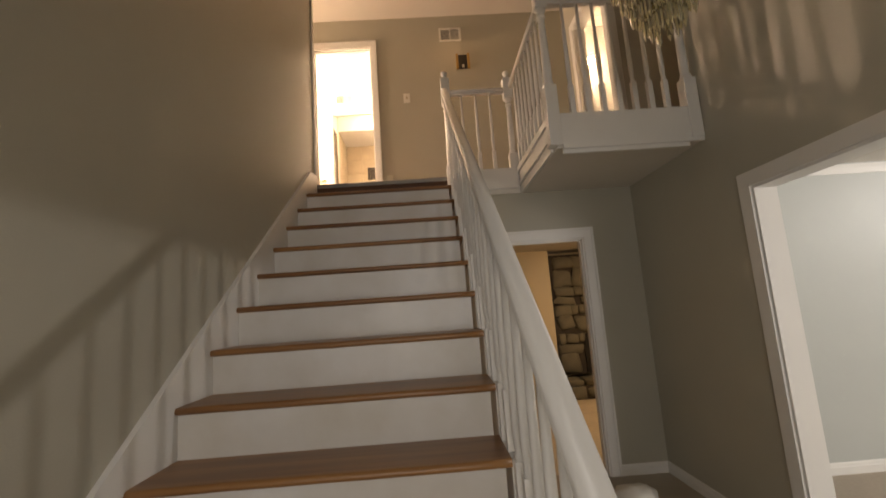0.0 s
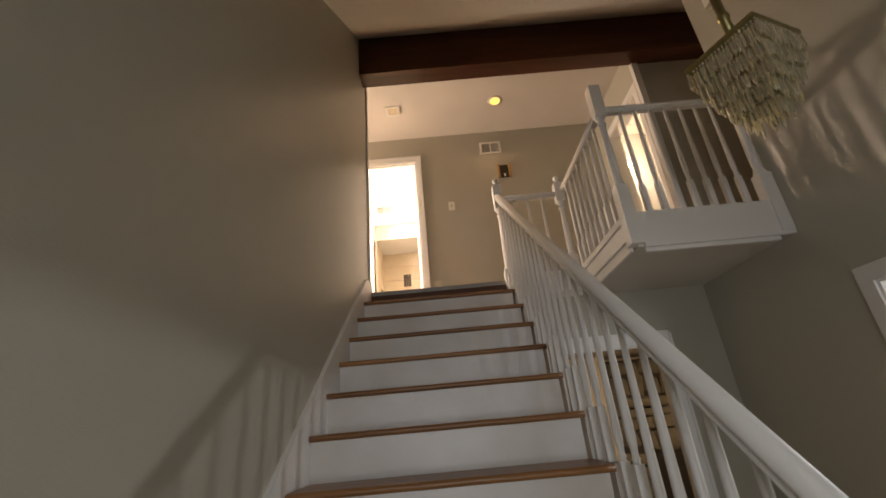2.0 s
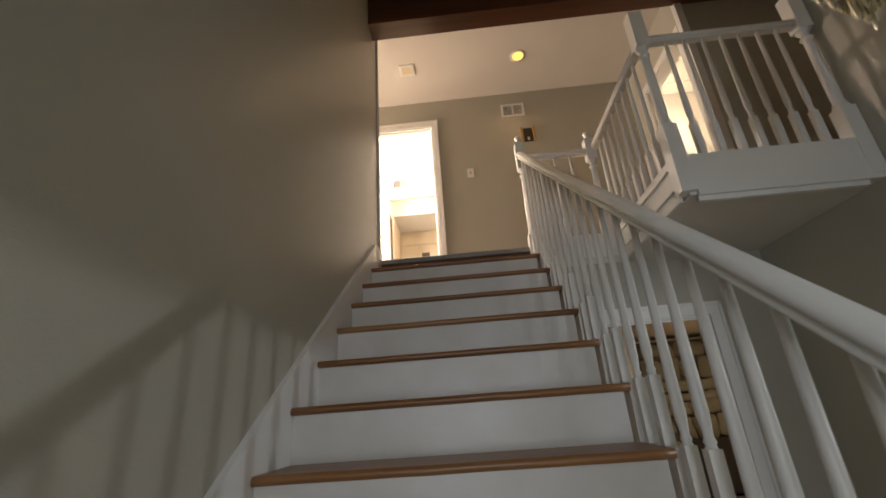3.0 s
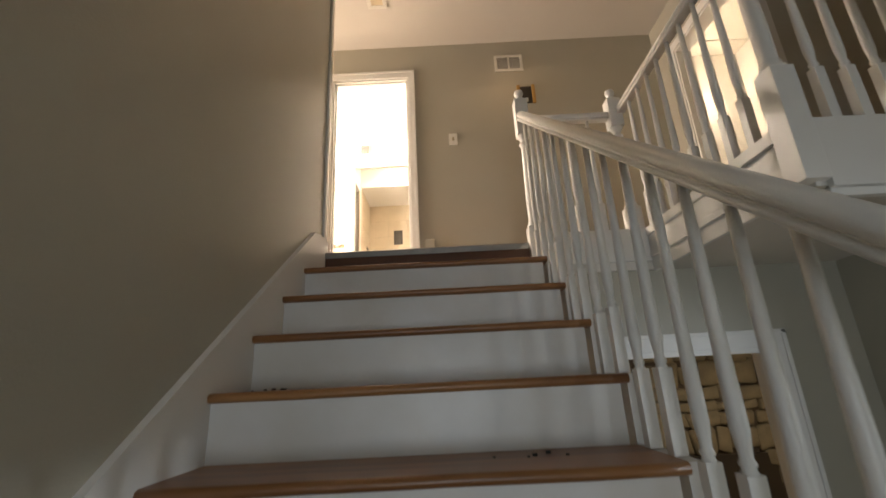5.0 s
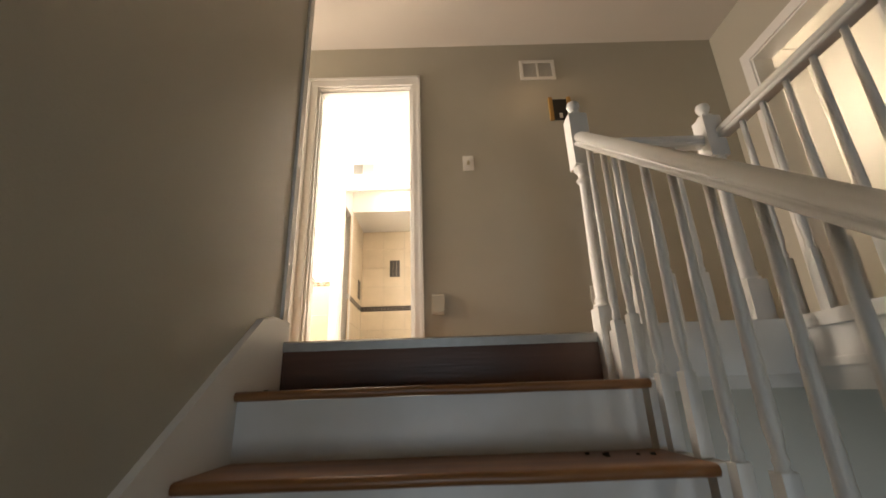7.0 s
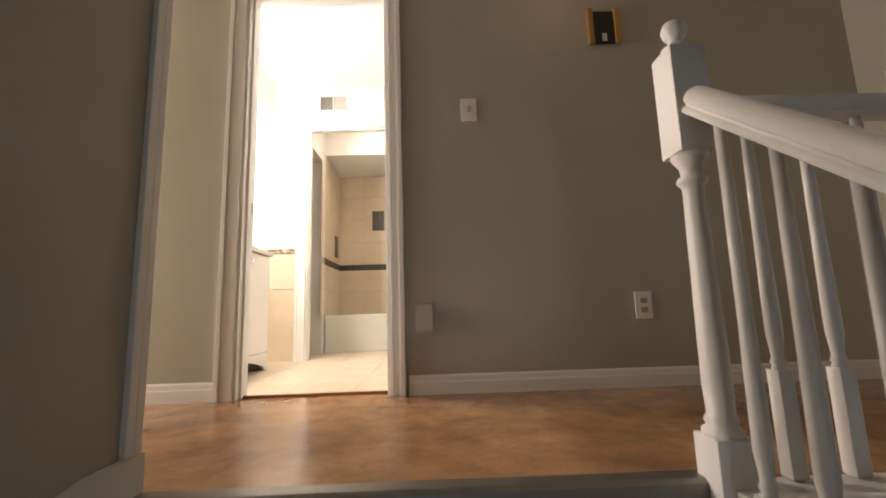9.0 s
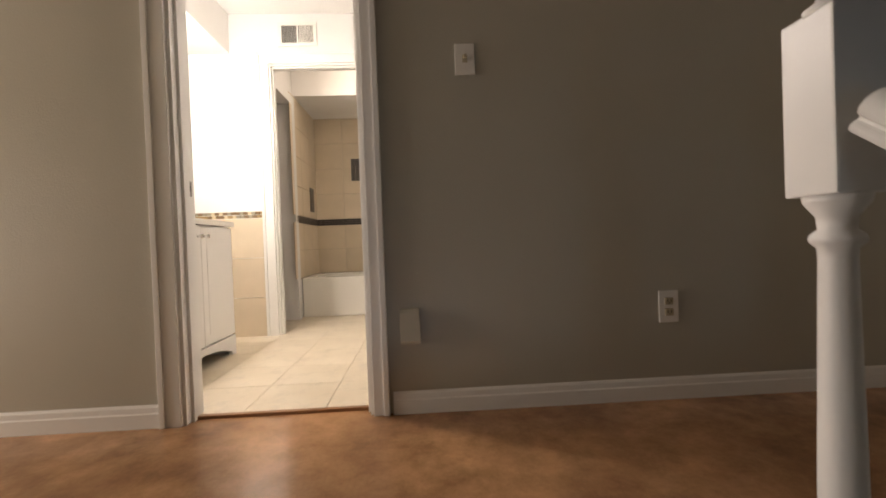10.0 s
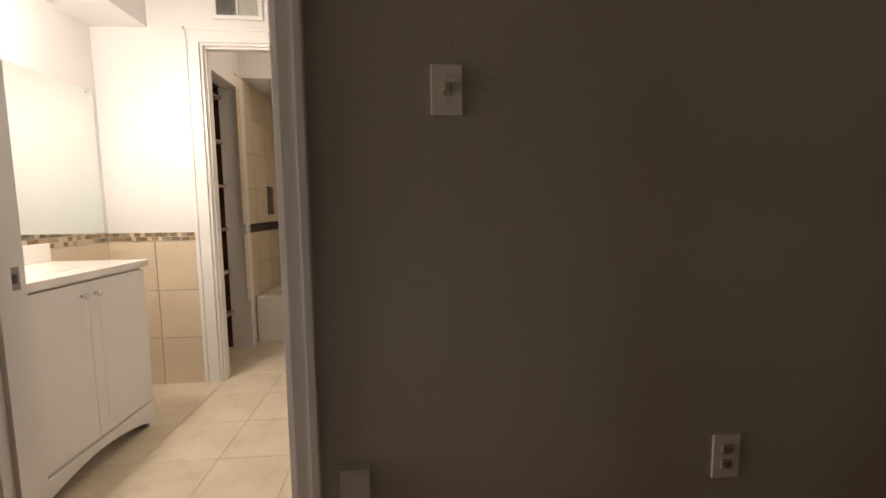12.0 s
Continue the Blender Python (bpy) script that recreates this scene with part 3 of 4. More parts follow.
# ---- hall wall fittings ----
def screw(bm, x, y, z, r=0.0035):
    m = Matrix.Translation((x, y, z)) @ Matrix.Rotation(radians(90), 4, "X")
    bmesh.ops.create_cone(bm, cap_ends=True, segments=10, radius1=r, radius2=r * 0.8, depth=0.003, matrix=m)


def light_switch(x, z):
    ob = thing("light_switch", (x, YH, z), "white plastic toggle light switch on the greige wall", "light switch")
    part("plate", boxes((-0.039, 0.039, -0.007, 0, -0.060, 0.060), bevel=0.003), PLASTIC, ob)
    part("toggle", boxes((-0.006, 0.006, -0.022, -0.006, -0.002, 0.014), (-0.010, 0.010, -0.0085, -0.006, -0.014, 0.016), bevel=0.0015), BRASS_IVORY, ob, "small ivory toggle lever")
    for dz in (0.030, -0.030):
        bm = bmesh.new()
        screw(bm, 0, -0.008, dz)
        part("screw", bm, PLASTIC, ob)
    return ob


def wall_outlet(x, z):
    ob = thing("wall_outlet", (x, YH, z), "white duplex power outlet low on the wall", "outlet")
    part("plate", boxes((-0.040, 0.040, -0.006, 0, -0.064, 0.064), bevel=0.003), PLASTIC, ob)
    for dz in (-0.022, 0.022):
        sock = part("socket", boxes((-0.017, 0.017, -0.010, -0.005, dz - 0.014, dz + 0.014), bevel=0.004), BRASS_IVORY, ob, "ivory socket face")
        part("slots", boxes((-0.008, -0.005, -0.0112, -0.0095, dz - 0.003, dz + 0.007), (0.005, 0.008, -0.0112, -0.0095, dz - 0.003, dz + 0.006), (-0.002, 0.002, -0.0112, -0.0095, dz - 0.010, dz - 0.006)), BLACK, sock, "dark contact slots")
    return ob


light_switch(1.212, 4.027)
wall_outlet(1.998, 3.031)
ob = thing("cable_cover", (0.963, YH, 2.937), "greige painted wedge-shaped cable cover on the wall", "wall box")
part("cover", prism(bmesh.new(), [(0, 0), (-0.040, 0.0), (-0.044, 0.012), (-0.028, 0.118), (-0.02, 0.128), (0, 0.13)], 0, -0.037, 0.037), PAINT, ob)
part("backplate", boxes((-0.041, 0.041, -0.006, 0.0, -0.004, 0.134), bevel=0.002), PAINT, ob)


def vent(name, x0, x1, z0, z1, y, label, slat_step=0.0095):
    """Framed register with two banks of vertical vanes."""
    ob = thing(name, ((x0 + x1) / 2, y, z0), label, "air vent")
    w, h = (x1 - x0) / 2, z1 - z0
    e = 0.024
    part("backing", boxes((-w + 0.01, w - 0.01, -0.003, -0.001, 0.01, h - 0.01)), BLACK, ob)
    part("frame", boxes((-w, w, -0.012, -0.002, 0, e), (-w, w, -0.012, -0.002, h - e, h), (-w, -w + e, -0.012, -0.002, e, h - e), (w - e, w, -0.012, -0.002, e, h - e), (-0.006, 0.006, -0.012, -0.002, e, h - e), bevel=0.002), PLASTIC, ob)
    me = mesh_of("slat", boxes((-0.0042, 0.0042, -0.0062, -0.0052, e, h - e)), PLASTIC)
    n = int((2 * w - 2 * e) / slat_step)
    for i in range(n):
        x = -w + e + (i + 0.5) * (2 * w - 2 * e) / n
        if abs(x) > 0.009:
            piece("slat", me, ob, Matrix.Translation((x, 0, 0)) @ Matrix.Translation((0, -0.006, 0)) @ Matrix.Rotation(radians(-62 if x < 0 else 40), 4, "Z") @ Matrix.Translation((0, 0.0057, 0)))
    return ob


vent("air_vent", 1.66, 1.935, 4.748, 4.932, YH, "white two-bank air vent high on the hall wall")
vent("air_vent", 0.005, 0.290, 4.835, 5.012, WY, "white two-bank air vent above the alcove opening")
ob = thing("intercom_niche", (1.932, YH, 4.37), "dark open wall box with a golden wooden frame", "wall box")
HONEY = wood("honey_wood", (0.30, 0.16, 0.04), (0.50, 0.30, 0.09), 2, 0.35)
for x in (-0.070, 0.070):
    part("side_piece", boxes((x - 0.015, x + 0.015, -0.022, 0, 0, 0.20), bevel=0.005), HONEY, ob, "golden wooden side piece")
part("box", boxes((-0.055, 0.055, -0.010, 0, 0.004, 0.186)), BLACK, ob, "dark empty inside")
part("tag", boxes((-0.012, 0.012, -0.013, -0.010, 0.018, 0.06)), PLASTIC, ob, "small white label")
ob = thing("recessed_light", (1.84, 4.37, CEILUP), "round recessed ceiling light glowing warm yellow", "ceiling light")
part("trim_ring", lathe(bmesh.new(), [(0.085, -0.001), (0.085, -0.006), (0.072, -0.010), (0.064, -0.010), (0.062, -0.004)], 28), PLASTIC, ob)
part("lens", lathe(bmesh.new(), [(0.058, -0.013), (0.060, -0.011), (0.060, -0.0102)], 24), glow("warm_lens", (1.0, 0.62, 0.16), 0.45), ob, "glowing yellow lens")
ob = thing("square_ceiling_light", (0.598, 4.40, CEILUP), "square unlit recessed ceiling fixture with a pale frame", "ceiling light")
part("frame", boxes((-0.085, 0.085, -0.085, -0.05, -0.012, 0), (-0.085, 0.085, 0.05, 0.085, -0.012, 0), (-0.085, -0.05, -0.05, 0.05, -0.012, 0), (0.05, 0.085, -0.05, 0.05, -0.012, 0), bevel=0.003), PLASTIC, ob)
part("lens", boxes((-0.05, 0.05, -0.05, 0.05, -0.008, -0.003)), CREAM, ob, "cream unlit lens")
structure("trim_threshold", boxes((DX0, DX1, YH + 0.05, YH + 0.075, UP - 0.01, UP + 0.012), bevel=0.003), TREAD, "reddish wooden threshold at the bathroom door", "trim")
ob = thing("strike_plate", (DX0 + 0.014, YH + 0.085, 3.54), "small brushed metal strike plate in the door jamb", "door hardware")
part("plate", boxes((0, 0.0025, -0.017, 0.017, 0, 0.060), bevel=0.0008), METAL, ob)
part("latch_hole", boxes((0.0024, 0.0032, -0.009, 0.009, 0.018, 0.042)), BLACK, ob, "dark latch hole")

# ---- foyer wall fittings ----
ob = thing("door_chime", (XR, 2.525, 4.25), "small beige door chime box high on the wall", "door chime")
part("housing", boxes((-0.045, 0, -0.095, 0.095, 0, 0.10), bevel=0.006), PLASTIC, ob)
ob = thing("return_grille", (XR, 1.49, 2.705), "dark grey-green return air grille on the foyer wall", "air vent")
part("frame", boxes((-0.012, 0, -0.19, 0.19, 0, 0.02), (-0.012, 0, -0.19, 0.19, 0.34, 0.36), (-0.012, 0, 0.17, 0.19, 0.02, 0.34), (-0.012, 0, -0.19, -0.17, 0.02, 0.34), (-0.012, 0, -0.01, 0.01, 0.02, 0.34), bevel=0.002), PAINT, ob)
part("backing", boxes((-0.003, -0.001, -0.17, 0.17, 0.02, 0.34)), BLACK, ob)
me = mesh_of("slat", boxes((-0.010, -0.004, -0.17, 0.17, -0.0035, 0.0035)), material("grey_green_metal", (0.26, 0.255, 0.20), 0.6, 0, 0.2, 10, 0, 50))
for i in range(20):
    piece("slat", me, ob, Matrix.Translation((0, 0, 0.03 + i * 0.0158)))

# ---- chandelier ----
CX, CYC, CZ = 2.45, 1.775, 2.95
ob = thing("chandelier", (CX, CYC, CZ), "tarnished brass chandelier hung with tiers of clear crystal prisms", "chandelier")
GLASS = bpy.data.materials.new("crystal_glass")
GLASS.use_nodes = True
gb = GLASS.node_tree.nodes["Principled BSDF"]
gb.inputs["Base Color"].default_value = (0.84, 0.76, 0.52, 1)
gb.inputs["Roughness"].default_value, gb.inputs["IOR"].default_value, gb.inputs["Transmission Weight"].default_value = 0.28, 1.46, 0.8
ob.rotation_euler = (0, 0, radians(22))
wx, wy = 0.155, 0.165
part("frame", boxes((-wx, wx, -wy, -wy + 0.012, 0, 0.022), (-wx, wx, wy - 0.012, wy, 0, 0.022), (-wx, -wx + 0.012, -wy + 0.012, wy - 0.012, 0, 0.022), (wx - 0.012, wx, -wy + 0.012, wy - 0.012, 0, 0.022), bevel=0.002), BRASS, ob)
part("top_plate", boxes((-wx + 0.012, wx - 0.012, -wy + 0.012, wy - 0.012, 0.010, 0.018)), BRASS, ob)
top = 5.54 - SLOPE * (YR - CYC) - CZ
part("rod", lathe(bmesh.new(), [(0.021, 0.018), (0.021, 0.22), (0.026, 0.225), (0.026, 0.245), (0.020, 0.25), (0.020, top - 0.03)], 12), BRASS, ob)
part("canopy", lathe(bmesh.new(), [(0.02, top - 0.09), (0.055, top - 0.05), (0.06, top + 0.06)], 20), BRASS, ob)
for sx, sy in ((-1, -1), (-1, 1), (1, -1), (1, 1)):
    part("corner_pin", lathe(bmesh.new(), [(0.004, -0.07), (0.007, -0.06), (0.004, -0.05), (0.004, 0.0)], 8, sx * (wx - 0.006), sy * (wy - 0.006)), BRASS, ob)
rng = random.Random(4)
prisms = []
for length in (0.085, 0.105):
    bm = lathe(bmesh.new(), [(0.002, 0), (0.0080, -0.012), (0.0092, -length * 0.75), (0.001, -length)], 6, smooth=False)
    prisms.append(mesh_of("crystal", bm, GLASS))
bead = mesh_of("crystal_bead", lathe(bmesh.new(), [(0.001, 0.0), (0.007, -0.008), (0.001, -0.018)], 6, smooth=False), GLASS)
for inset, drop, step in ((0.006, 0.0, 0.016), (0.024, 0.07, 0.017), (0.045, 0.14, 0.018), (0.07, 0.21, 0.019), (0.10, 0.28, 0.02)):
    ax, ay = wx - inset, wy - inset
    spots = []
    for i in range(int(2 * ax / step) + 1):
        spots += [(-ax + i * step, -ay), (-ax + i * step, ay)]
    for i in range(1, int(2 * ay / step)):
        spots += [(-ax, -ay + i * step), (ax, -ay + i * step)]
    part("tier_band", boxes((-ax - 0.003, ax + 0.003, -ay - 0.003, -ay + 0.003, -drop - 0.004, -drop + 0.004), (-ax - 0.003, ax + 0.003, ay - 0.003, ay + 0.003, -drop - 0.004, -drop + 0.004), (-ax - 0.003, -ax + 0.003, -ay, ay, -drop - 0.004, -drop + 0.004), (ax - 0.003, ax + 0.003, -ay, ay, -drop - 0.004, -drop + 0.004)), BRASS, ob)
    for x, y in spots:
        m = Matrix.Translation((x, y, -drop - 0.004)) @ Matrix.Rotation(rng.uniform(0, 6), 4, "Z") @ Matrix.Rotation(rng.gauss(0, 0.05), 4, "X")
        piece("crystal_bead", bead, ob, m)
        piece("crystal", rng.choice(prisms), ob, m @ Matrix.Translation((0, 0, -0.017)))
for sx, sy in ((-1, -1), (-1, 1), (1, -1), (1, 1)):
    part("hanger", lathe(bmesh.new(), [(0.003, -0.28), (0.003, 0.012)], 6, sx * (wx - 0.105), sy * (wy - 0.105)), BRASS, ob)

# ---- side room lamp ----
ob = thing("wall_lamp", (3.60, 5.30, 4.50), "bare glowing bulb on a small wall bracket", "wall lamp")
part("bracket", boxes((-0.05, 0.05, -0.02, 0, -0.05, 0.05), (-0.012, 0.012, -0.135, -0.02, -0.012, 0.012), bevel=0.004), PLASTIC, ob)
bm = bmesh.new()
bmesh.ops.create_uvsphere(bm, u_segments=16, v_segments=10, radius=0.048, matrix=Matrix.Translation((0, -0.17, 0)))
part("bulb", bm, glow("lit_bulb", (1.0, 0.86, 0.62), 40), ob, "glowing white bulb")

# ---- vanity ----
ob = thing("vanity_cabinet", (-0.412, 5.695, UP), "white two-door bathroom vanity cabinet with arched feet", "vanity")
VW, VX = 0.375, 0.225
bm = boxes((-0.22, VX - 0.02, -VW, VW, 0.10, 0.805))
part("body", bm, CABINET, ob)
arch = [(-VW, 0.0), (-VW + 0.05, 0.0), (-VW + 0.06, 0.03)]
arch += [(-VW + 0.06 + (2 * VW - 0.12) * i / 12, 0.035 + 0.05 * math.sin(math.pi * i / 12)) for i in range(1, 12)]
arch += [(VW - 0.06, 0.03), (VW - 0.05, 0.0), (VW, 0.0), (VW, 0.125), (-VW, 0.125)]
part("apron", prism(bmesh.new(), arch, 0, VX - 0.02, VX), CABINET, ob)
part("side_foot", boxes((-0.22, VX - 0.02, VW - 0.018, VW, 0.0, 0.10)), CABINET, ob)
part("side_foot", boxes((-0.22, VX - 0.02, -VW, -VW + 0.018, 0.0, 0.10)), CABINET, ob)
for y0, y1, ky in ((-VW + 0.006, -0.0012, -0.035), (0.0012, VW - 0.006, 0.035)):
    bm = boxes((VX - 0.02, VX, y0, y1, 0.135, 0.795), bevel=0.003)
    box(bm, VX - 0.006, VX + 0.002, y0 + 0.055, y1 - 0.055, 0.19, 0.74, bevel=0.0019)
    d = part("door", bm, CABINET, ob)
    bm = bmesh.new()
    lathe(bm, [(0.006, 0), (0.005, 0.010), (0.013, 0.018), (0.014, 0.024), (0.010, 0.030)], 14)
    bmesh.ops.transform(bm, matrix=Matrix.Translation((VX, ky, 0.742)) @ Matrix.Rotation(radians(90), 4, "Y"), verts=bm.verts)
    part("knob", bm, CHROME, d, "brushed round knob")
ob = thing("countertop", (-0.412, 5.695, UP + 0.807), "white cultured marble vanity top with backsplash", "countertop")
bm = boxes((-0.228, VX + 0.014, -VW - 0.015, VW + 0.015, 0, 0.032), bevel=0.006)
part("slab", bm, TUB, ob)
part("backsplash", boxes((-0.228, -0.205, -VW - 0.015, VW + 0.015, 0.0325, 0.12), bevel=0.005), TUB, ob)
bm = bmesh.new()
rows = [(0.165, 0.0305), (0.160, 0.0345), (0.15, 0.034), (0.12, 0.0325)]
lathe(bm, rows, 24)
part("basin", bm, TUB, ob, "shallow oval white basin rim")

MIRROR = bpy.data.materials.new("mirror_glass")
MIRROR.use_nodes = True
mb = MIRROR.node_tree.nodes["Principled BSDF"]
mb.inputs["Base Color"].default_value = (0.80, 0.86, 0.83, 1)
mb.inputs["Metallic"].default_value, mb.inputs["Roughness"].default_value = 1.0, 0.02
ob = thing("bathroom_mirror", (XB, 5.99, 3.61), "frameless rectangular mirror over the vanity", "mirror")
part("glass", boxes((0.003, 0.008, -0.54, 0.54, 0, 0.80), bevel=0.001), MIRROR, ob)
part("edge", boxes((0.0, 0.0026, -0.542, 0.542, -0.002, 0.802)), METAL, ob, "thin grey mirror edge")
for y in (-0.50, 0.50):
    part("clip", boxes((0.008, 0.012, y - 0.01, y + 0.01, 0.785, 0.81), bevel=0.001), CHROME, ob, "chrome mirror clip")
ob = thing("vanity_light", (XB, 5.60, 4.57), "chrome bar light with glowing globe bulbs above the mirror", "wall lamp")
part("bar", boxes((0, 0.03, -0.28, 0.28, -0.05, 0.05), bevel=0.006), CHROME, ob)
LIT = glow("lit_globe", (1.0, 0.90, 0.72), 8)
for y in (-0.20, 0.0, 0.20):
    bm = bmesh.new()
    bmesh.ops.create_uvsphere(bm, u_segments=16, v_segments=10, radius=0.045, matrix=Matrix.Translation((0.085, y, 0)))
    part("globe", bm, LIT, ob, "glowing globe bulb")
    bm = lathe(bmesh.new(), [(0.025, 0), (0.022, 0.02)], 14)
    bmesh.ops.transform(bm, matrix=Matrix.Translation((0.028, y, 0)) @ Matrix.Rotation(radians(90), 4, "Y"), verts=bm.verts)
    part("socket", bm, CHROME, ob)

# ---- tub ----
ob = thing("bathtub", (0.43, 7.69, UP), "white enamel built-in bathtub in the tiled alcove", "bathtub")
TX, TY, TZ = 0.545, 0.335, 0.375
part("apron", boxes((-TX, TX, -TY, -TY + 0.05, 0, TZ), bevel=0.012), TUB, ob)
part("rim", boxes((-TX, TX, TY - 0.06, TY, TZ - 0.05, TZ), (-TX, -TX + 0.09, -TY + 0.05, TY - 0.06, TZ - 0.05, TZ), (TX - 0.09, TX, -TY + 0.05, TY - 0.06, TZ - 0.05, TZ), bevel=0.012), TUB, ob)
bm = boxes((-TX + 0.05, TX - 0.05, -TY + 0.04, TY - 0.05, 0.02, 0.05), (-TX + 0.04, -TX + 0.07, -TY + 0.05, TY - 0.05, 0.05, TZ - 0.02), (TX - 0.07, TX - 0.04, -TY + 0.05, TY - 0.05, 0.05, TZ - 0.02), (-TX + 0.07, TX - 0.07, TY - 0.07, TY - 0.045, 0.05, TZ - 0.02), bevel=0.008)
part("basin", bm, TUB, ob)

# ---- closet shelves in the alcove wall ----
ob = thing("closet_shelves", (-0.42, 6.75, UP), "dark closet with wooden shelves behind the alcove opening", "shelf")
for i in range(6):
    part("shelf", boxes((-0.19, 0.18, -0.07, 0.47, 0.28 + i * 0.32, 0.30 + i * 0.32)), wood("shelf_board", (0.35, 0.26, 0.17), (0.5, 0.4, 0.28), 1, 0.6) if i == 0 else bpy.data.materials["shelf_board"], ob)
# Thin black sheet paints the unlit depth behind the shelves.
part("back_shade", boxes((-0.198, -0.192, -0.07, 0.47, 0.0, 1.94)), BLACK, ob, "black sheet painting the closet's unlit back")
bm = bmesh.new()
for a, b in ((CY1, CY1 + 0.08),):
    box(bm, XA, XA + 0.016, a, b, UP, 4.62, bevel=0.003)
box(bm, XA, XA + 0.016, CY0, CY1 + 0.08, 4.62, 4.70, bevel=0.003)
structure("door_frame_11", bm, TRIM, "white casing round the shelf closet opening", "trim")

# ---- fireplace ----
ob = thing("stone_fireplace", (4.35, 7.0, DOWN), "grey fieldstone fireplace with a raised hearth", "fireplace")
part("mortar_core", boxes((-1.03, 1.2, 0.03, 0.5, 0.30, 2.218), (-1.38, 1.2, -0.40, 0.5, 0.0, 0.20)), MORTAR, ob, "dark mortar between the stones")
part("firebox", boxes((-0.60, 0.45, -0.004, 0.028, 0.30, 0.93)), BLACK, ob, "black firebox opening")
rng = random.Random(9)


def stone_mesh(w, d, h):
    bm = boxes((-w / 2, w / 2, -d / 2, d / 2, -h / 2, h / 2))
    for v in bm.verts:
        v.co += Vector((rng.uniform(-0.20, 0.20) * w, rng.uniform(-0.1, 0.1) * d, rng.uniform(-0.20, 0.20) * h))
    bmesh.ops.bevel(bm, geom=list(bm.edges), offset=min(w, h) * 0.13, segments=1, affect="EDGES")
    for f in bm.faces:
        f.smooth = True
    return mesh_of("stone", bm, STONE)


z = 0.33
while z < 2.15:
    h = rng.choice((0.12, 0.17, 0.22, 0.28))
    h = min(h, 2.21 - z)
    x = -1.02
    while x < 1.15:
        w = rng.uniform(0.14, 0.40)
        if not (z + h / 2 < 0.96 and -0.62 < x + w / 2 < 0.5):
            piece("stone", stone_mesh(w - 0.012, 0.09, h - 0.012), ob, Matrix.Translation((x + w / 2, 0.02 + rng.uniform(-0.012, 0.012), z + h / 2)) @ Matrix.Rotation(rng.gauss(0, 0.06), 4, "Y"))
        x += w
    z += h
for x0 in np.arange(-1.38, 1.1, 0.30):
    piece("stone", stone_mesh(0.29, 0.46, 0.07), ob, Matrix.Translation((x0 + 0.15, -0.19, 0.235)))
    piece("stone", stone_mesh(0.28, 0.06, 0.17), ob, Matrix.Translation((x0 + 0.15, -0.40, 0.10)))

# ---- crumbs left on the treads ----
bm = bmesh.new()
rng = random.Random(12)
for k, x, n in ((2, 1.42, 7), (3, 1.40, 8), (4, 0.47, 5), (1, 0.46, 4), (5, 1.30, 5)):
    for i in range(n):
        y, z = NOSE1 - (k - 1) * RUN + rng.uniform(0.16, 0.25), UP - k * RISE + 0.013
        r = rng.uniform(0.002, 0.006)
        px = x + rng.gauss(0, 0.05)
        box(bm, px - r, px + r, y - r * 0.8, y + r * 0.8, z, z + r * 1.1)
solid("plaster_crumbs", bm, MORTAR, "small dark crumbs of debris lying on the treads", "debris", "stuff")

# ---- bag on the foyer floor ----
bm = bmesh.new()
bmesh.ops.create_icosphere(bm, subdivisions=3, radius=0.14)
for v in bm.verts:
    v.co *= 1 + 0.25 * noise.noise(v.co * 14)
    v.co.z = max(v.co.z * 0.5 + 0.06, 0.0)
    v.co.x *= 1.1
for f in bm.faces:
    f.smooth = True
ob = solid("plastic_bag", bm, PLASTIC, "crumpled white plastic bag on the foyer floor", "bag")
ob.location = (2.70, 3.30, DOWN)


# ---- tiles ----
def tile_mesh(name, a, b, c, mat):
    return mesh_of(name, boxes((-a / 2, a / 2, -b / 2, b / 2, -c / 2, c / 2), bevel=0.0015), mat)


floor_tile = tile_mesh("tile", 0.328, 0.328, 0.008, FLOORTILE)
for i in range(6):
    for j in range(10):
        x, y = XB + 0.12 + i * 0.33, YH + 0.245 + j * 0.33
        if y + 0.165 < YA and x + 0.165 < 1.09:
            piece("tile", floor_tile, floor_bath, Matrix.Translation((x, y, UP + 0.0005)))
wains = tagged(new("wall_wainscot"), "cream tile wainscot with a mosaic border strip", "wall", "", "structure")
TH = (3.553 - UP) / 3
for r in range(3):
    z = UP + (r + 0.5) * TH
    for x0, x1 in ((XB, -0.404), (-0.404, -0.166)):
        piece("tile", tile_mesh("tile", x1 - x0 - 0.004, 0.010, TH - 0.004, TILE), wains, Matrix.Translation(((x0 + x1) / 2, WY - 0.005, z)))
    for j in range(5):
        y = WY - 0.012 - 0.15 - j * 0.30
        piece("tile", tile_mesh("tile", 0.010, 0.296, TH - 0.004, TILE), wains, Matrix.Translation((XB + 0.005, y, z)))
MOSAIC = [material("mosaic_" + n, c, 0.2, 0, 0.2, 30, 0.02, 60) for n, c in (("tan", (0.42, 0.30, 0.16)), ("cream", (0.68, 0.58, 0.40)), ("brown", (0.24, 0.16, 0.09)), ("grey", (0.36, 0.33, 0.26)))]
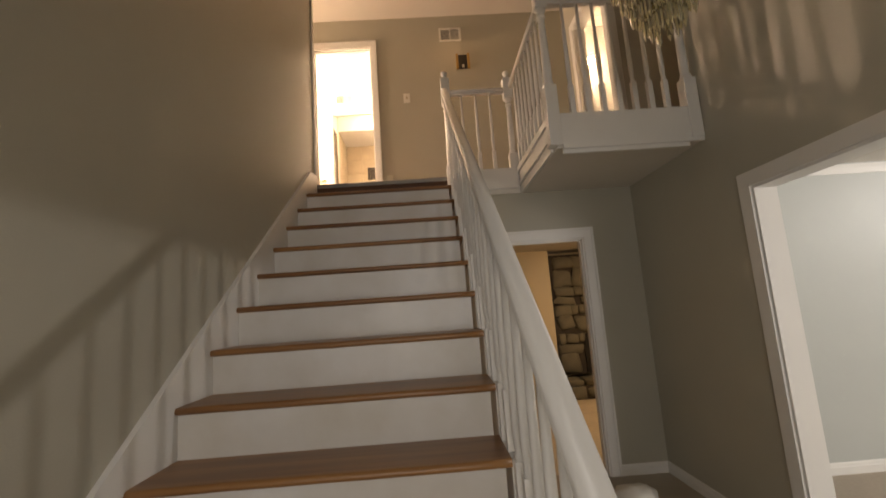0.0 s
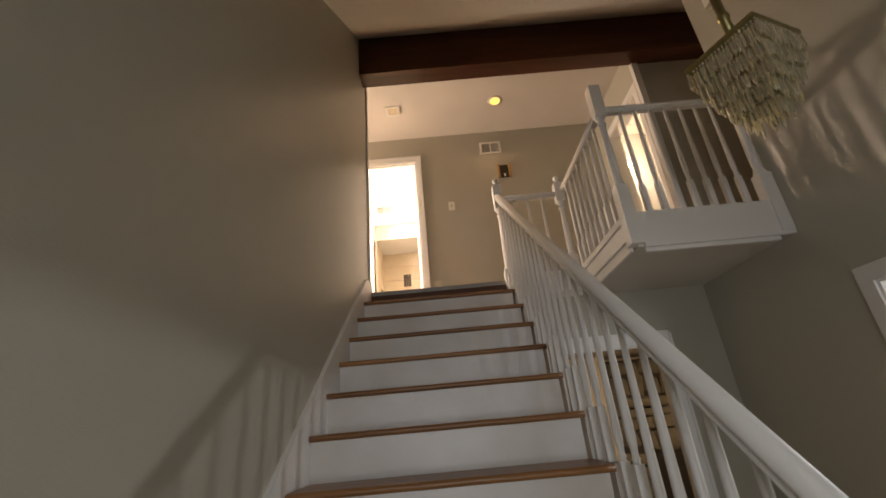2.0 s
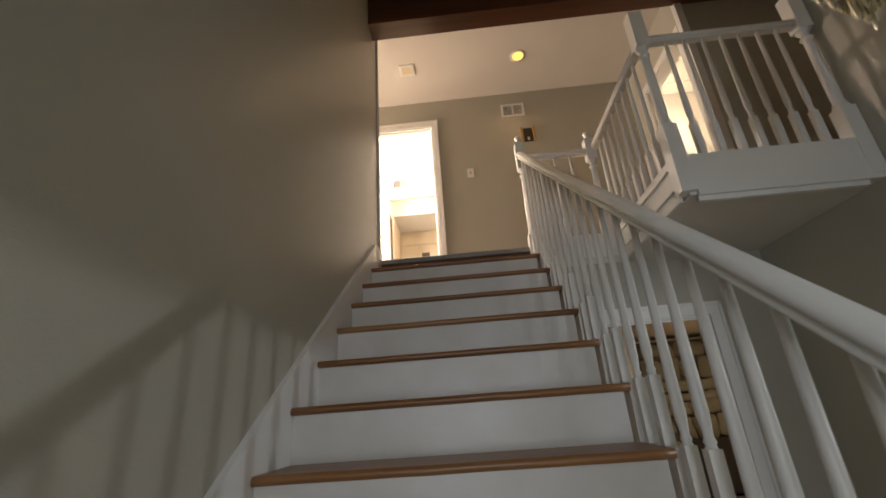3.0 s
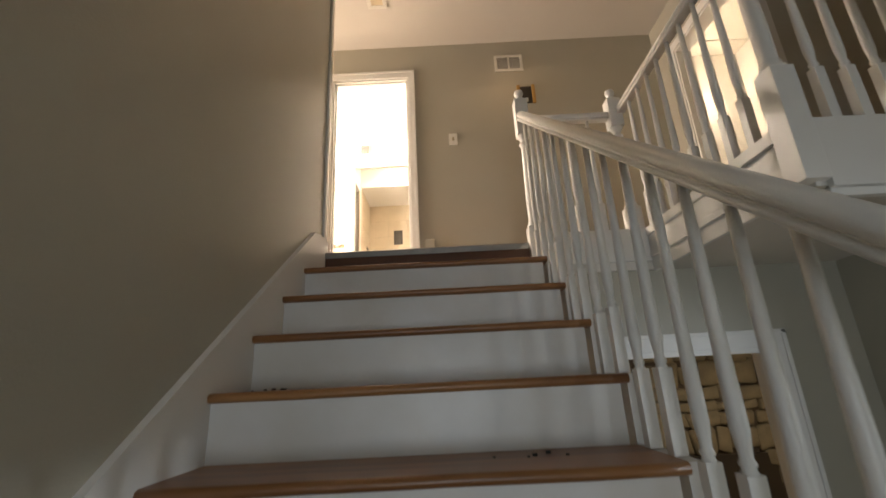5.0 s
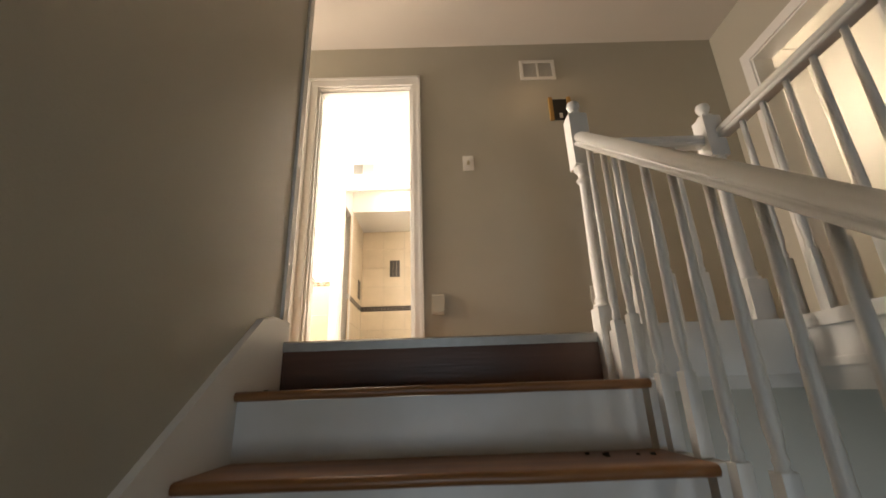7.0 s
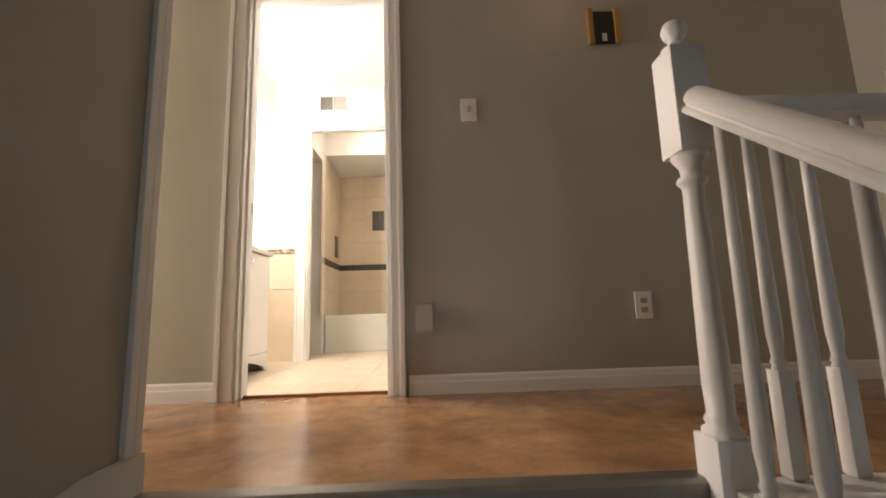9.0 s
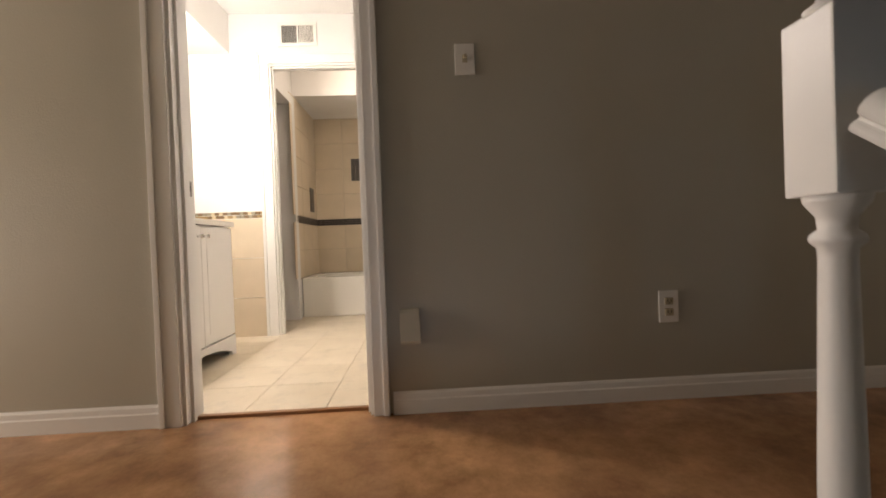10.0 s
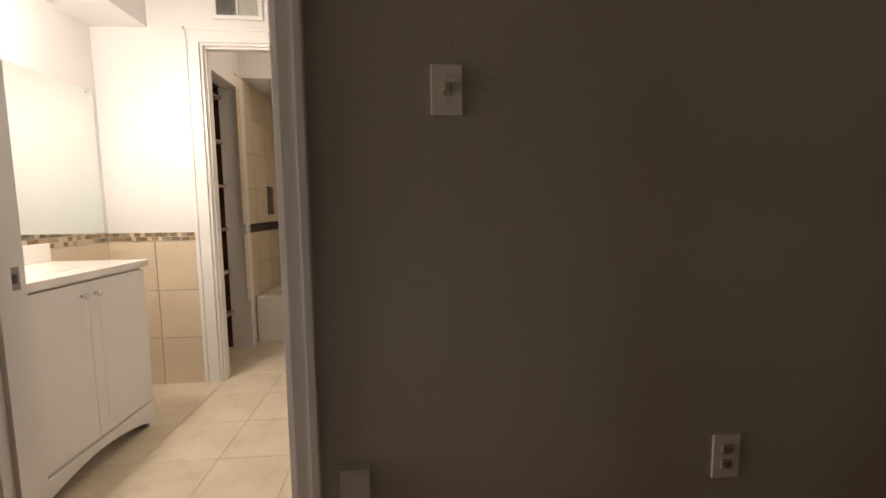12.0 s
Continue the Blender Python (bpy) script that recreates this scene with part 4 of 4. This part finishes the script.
chips = [tile_mesh("mosaic_chip", 0.028, 0.008, 0.0225, m) for m in MOSAIC]
chips_s = [tile_mesh("mosaic_chip", 0.008, 0.028, 0.0225, m) for m in MOSAIC]
rng = random.Random(2)
for r in range(2):
    z = 3.5675 + r * 0.0255
    for i in range(18):
        piece("mosaic_chip", rng.choice(chips), wains, Matrix.Translation((XB + 0.026 + i * 0.03 - r * 0.008, WY - 0.004, z)))
    for i in range(30):
        piece("mosaic_chip", rng.choice(chips_s), wains, Matrix.Translation((XB + 0.004, WY - 0.026 - i * 0.03, z)))
TW = 0.30
wall_rows = [(3.037 + 0.2585 * i, 0.2585) for i in range(2)] + [(3.622 + 0.274 * i, 0.274) for i in range(4)]
for z0, hh in wall_rows:
    me = tile_mesh("tile", TW - 0.004, 0.010, hh - 0.004, TILE)
    for i in range(4):
        x = XA + 0.012 + (i + 0.5) * TW
        if x < 0.98:
            piece("tile", me, wall_tub, Matrix.Translation((x, YA - 0.003, z0 + hh / 2)))
    me = tile_mesh("tile", 0.010, TW - 0.004, hh - 0.004, TILE)
    for i in range(3):
        piece("tile", me, wall_tub, Matrix.Translation((XA + 0.009, YA - 0.012 - (i + 0.5) * TW + 0.05, z0 + hh / 2)))
dark = [tile_mesh("mosaic_chip", 0.046, 0.012, 0.020, DARKTILE), tile_mesh("mosaic_chip", 0.012, 0.046, 0.020, DARKTILE)]
for r in range(3):
    z = 3.565 + r * 0.022
    for i in range(23):
        piece("mosaic_chip", dark[0], wall_tub, Matrix.Translation((XA + 0.03 + i * 0.048, YA - 0.004, z)))
    for i in range(16):
        piece("mosaic_chip", dark[1], wall_tub, Matrix.Translation((XA + 0.010, YA - 0.03 - i * 0.048, z)))
for r in range(11):
    for i in range(3):
        piece("mosaic_chip", dark[1], wall_tub, Matrix.Translation((XA + 0.0145, 7.765 + i * 0.048, 3.70 + r * 0.0225)))
        piece("mosaic_chip", dark[0], wall_tub, Matrix.Translation((0.30 + i * 0.048, YA - 0.0075, 4.045 + r * 0.022)))
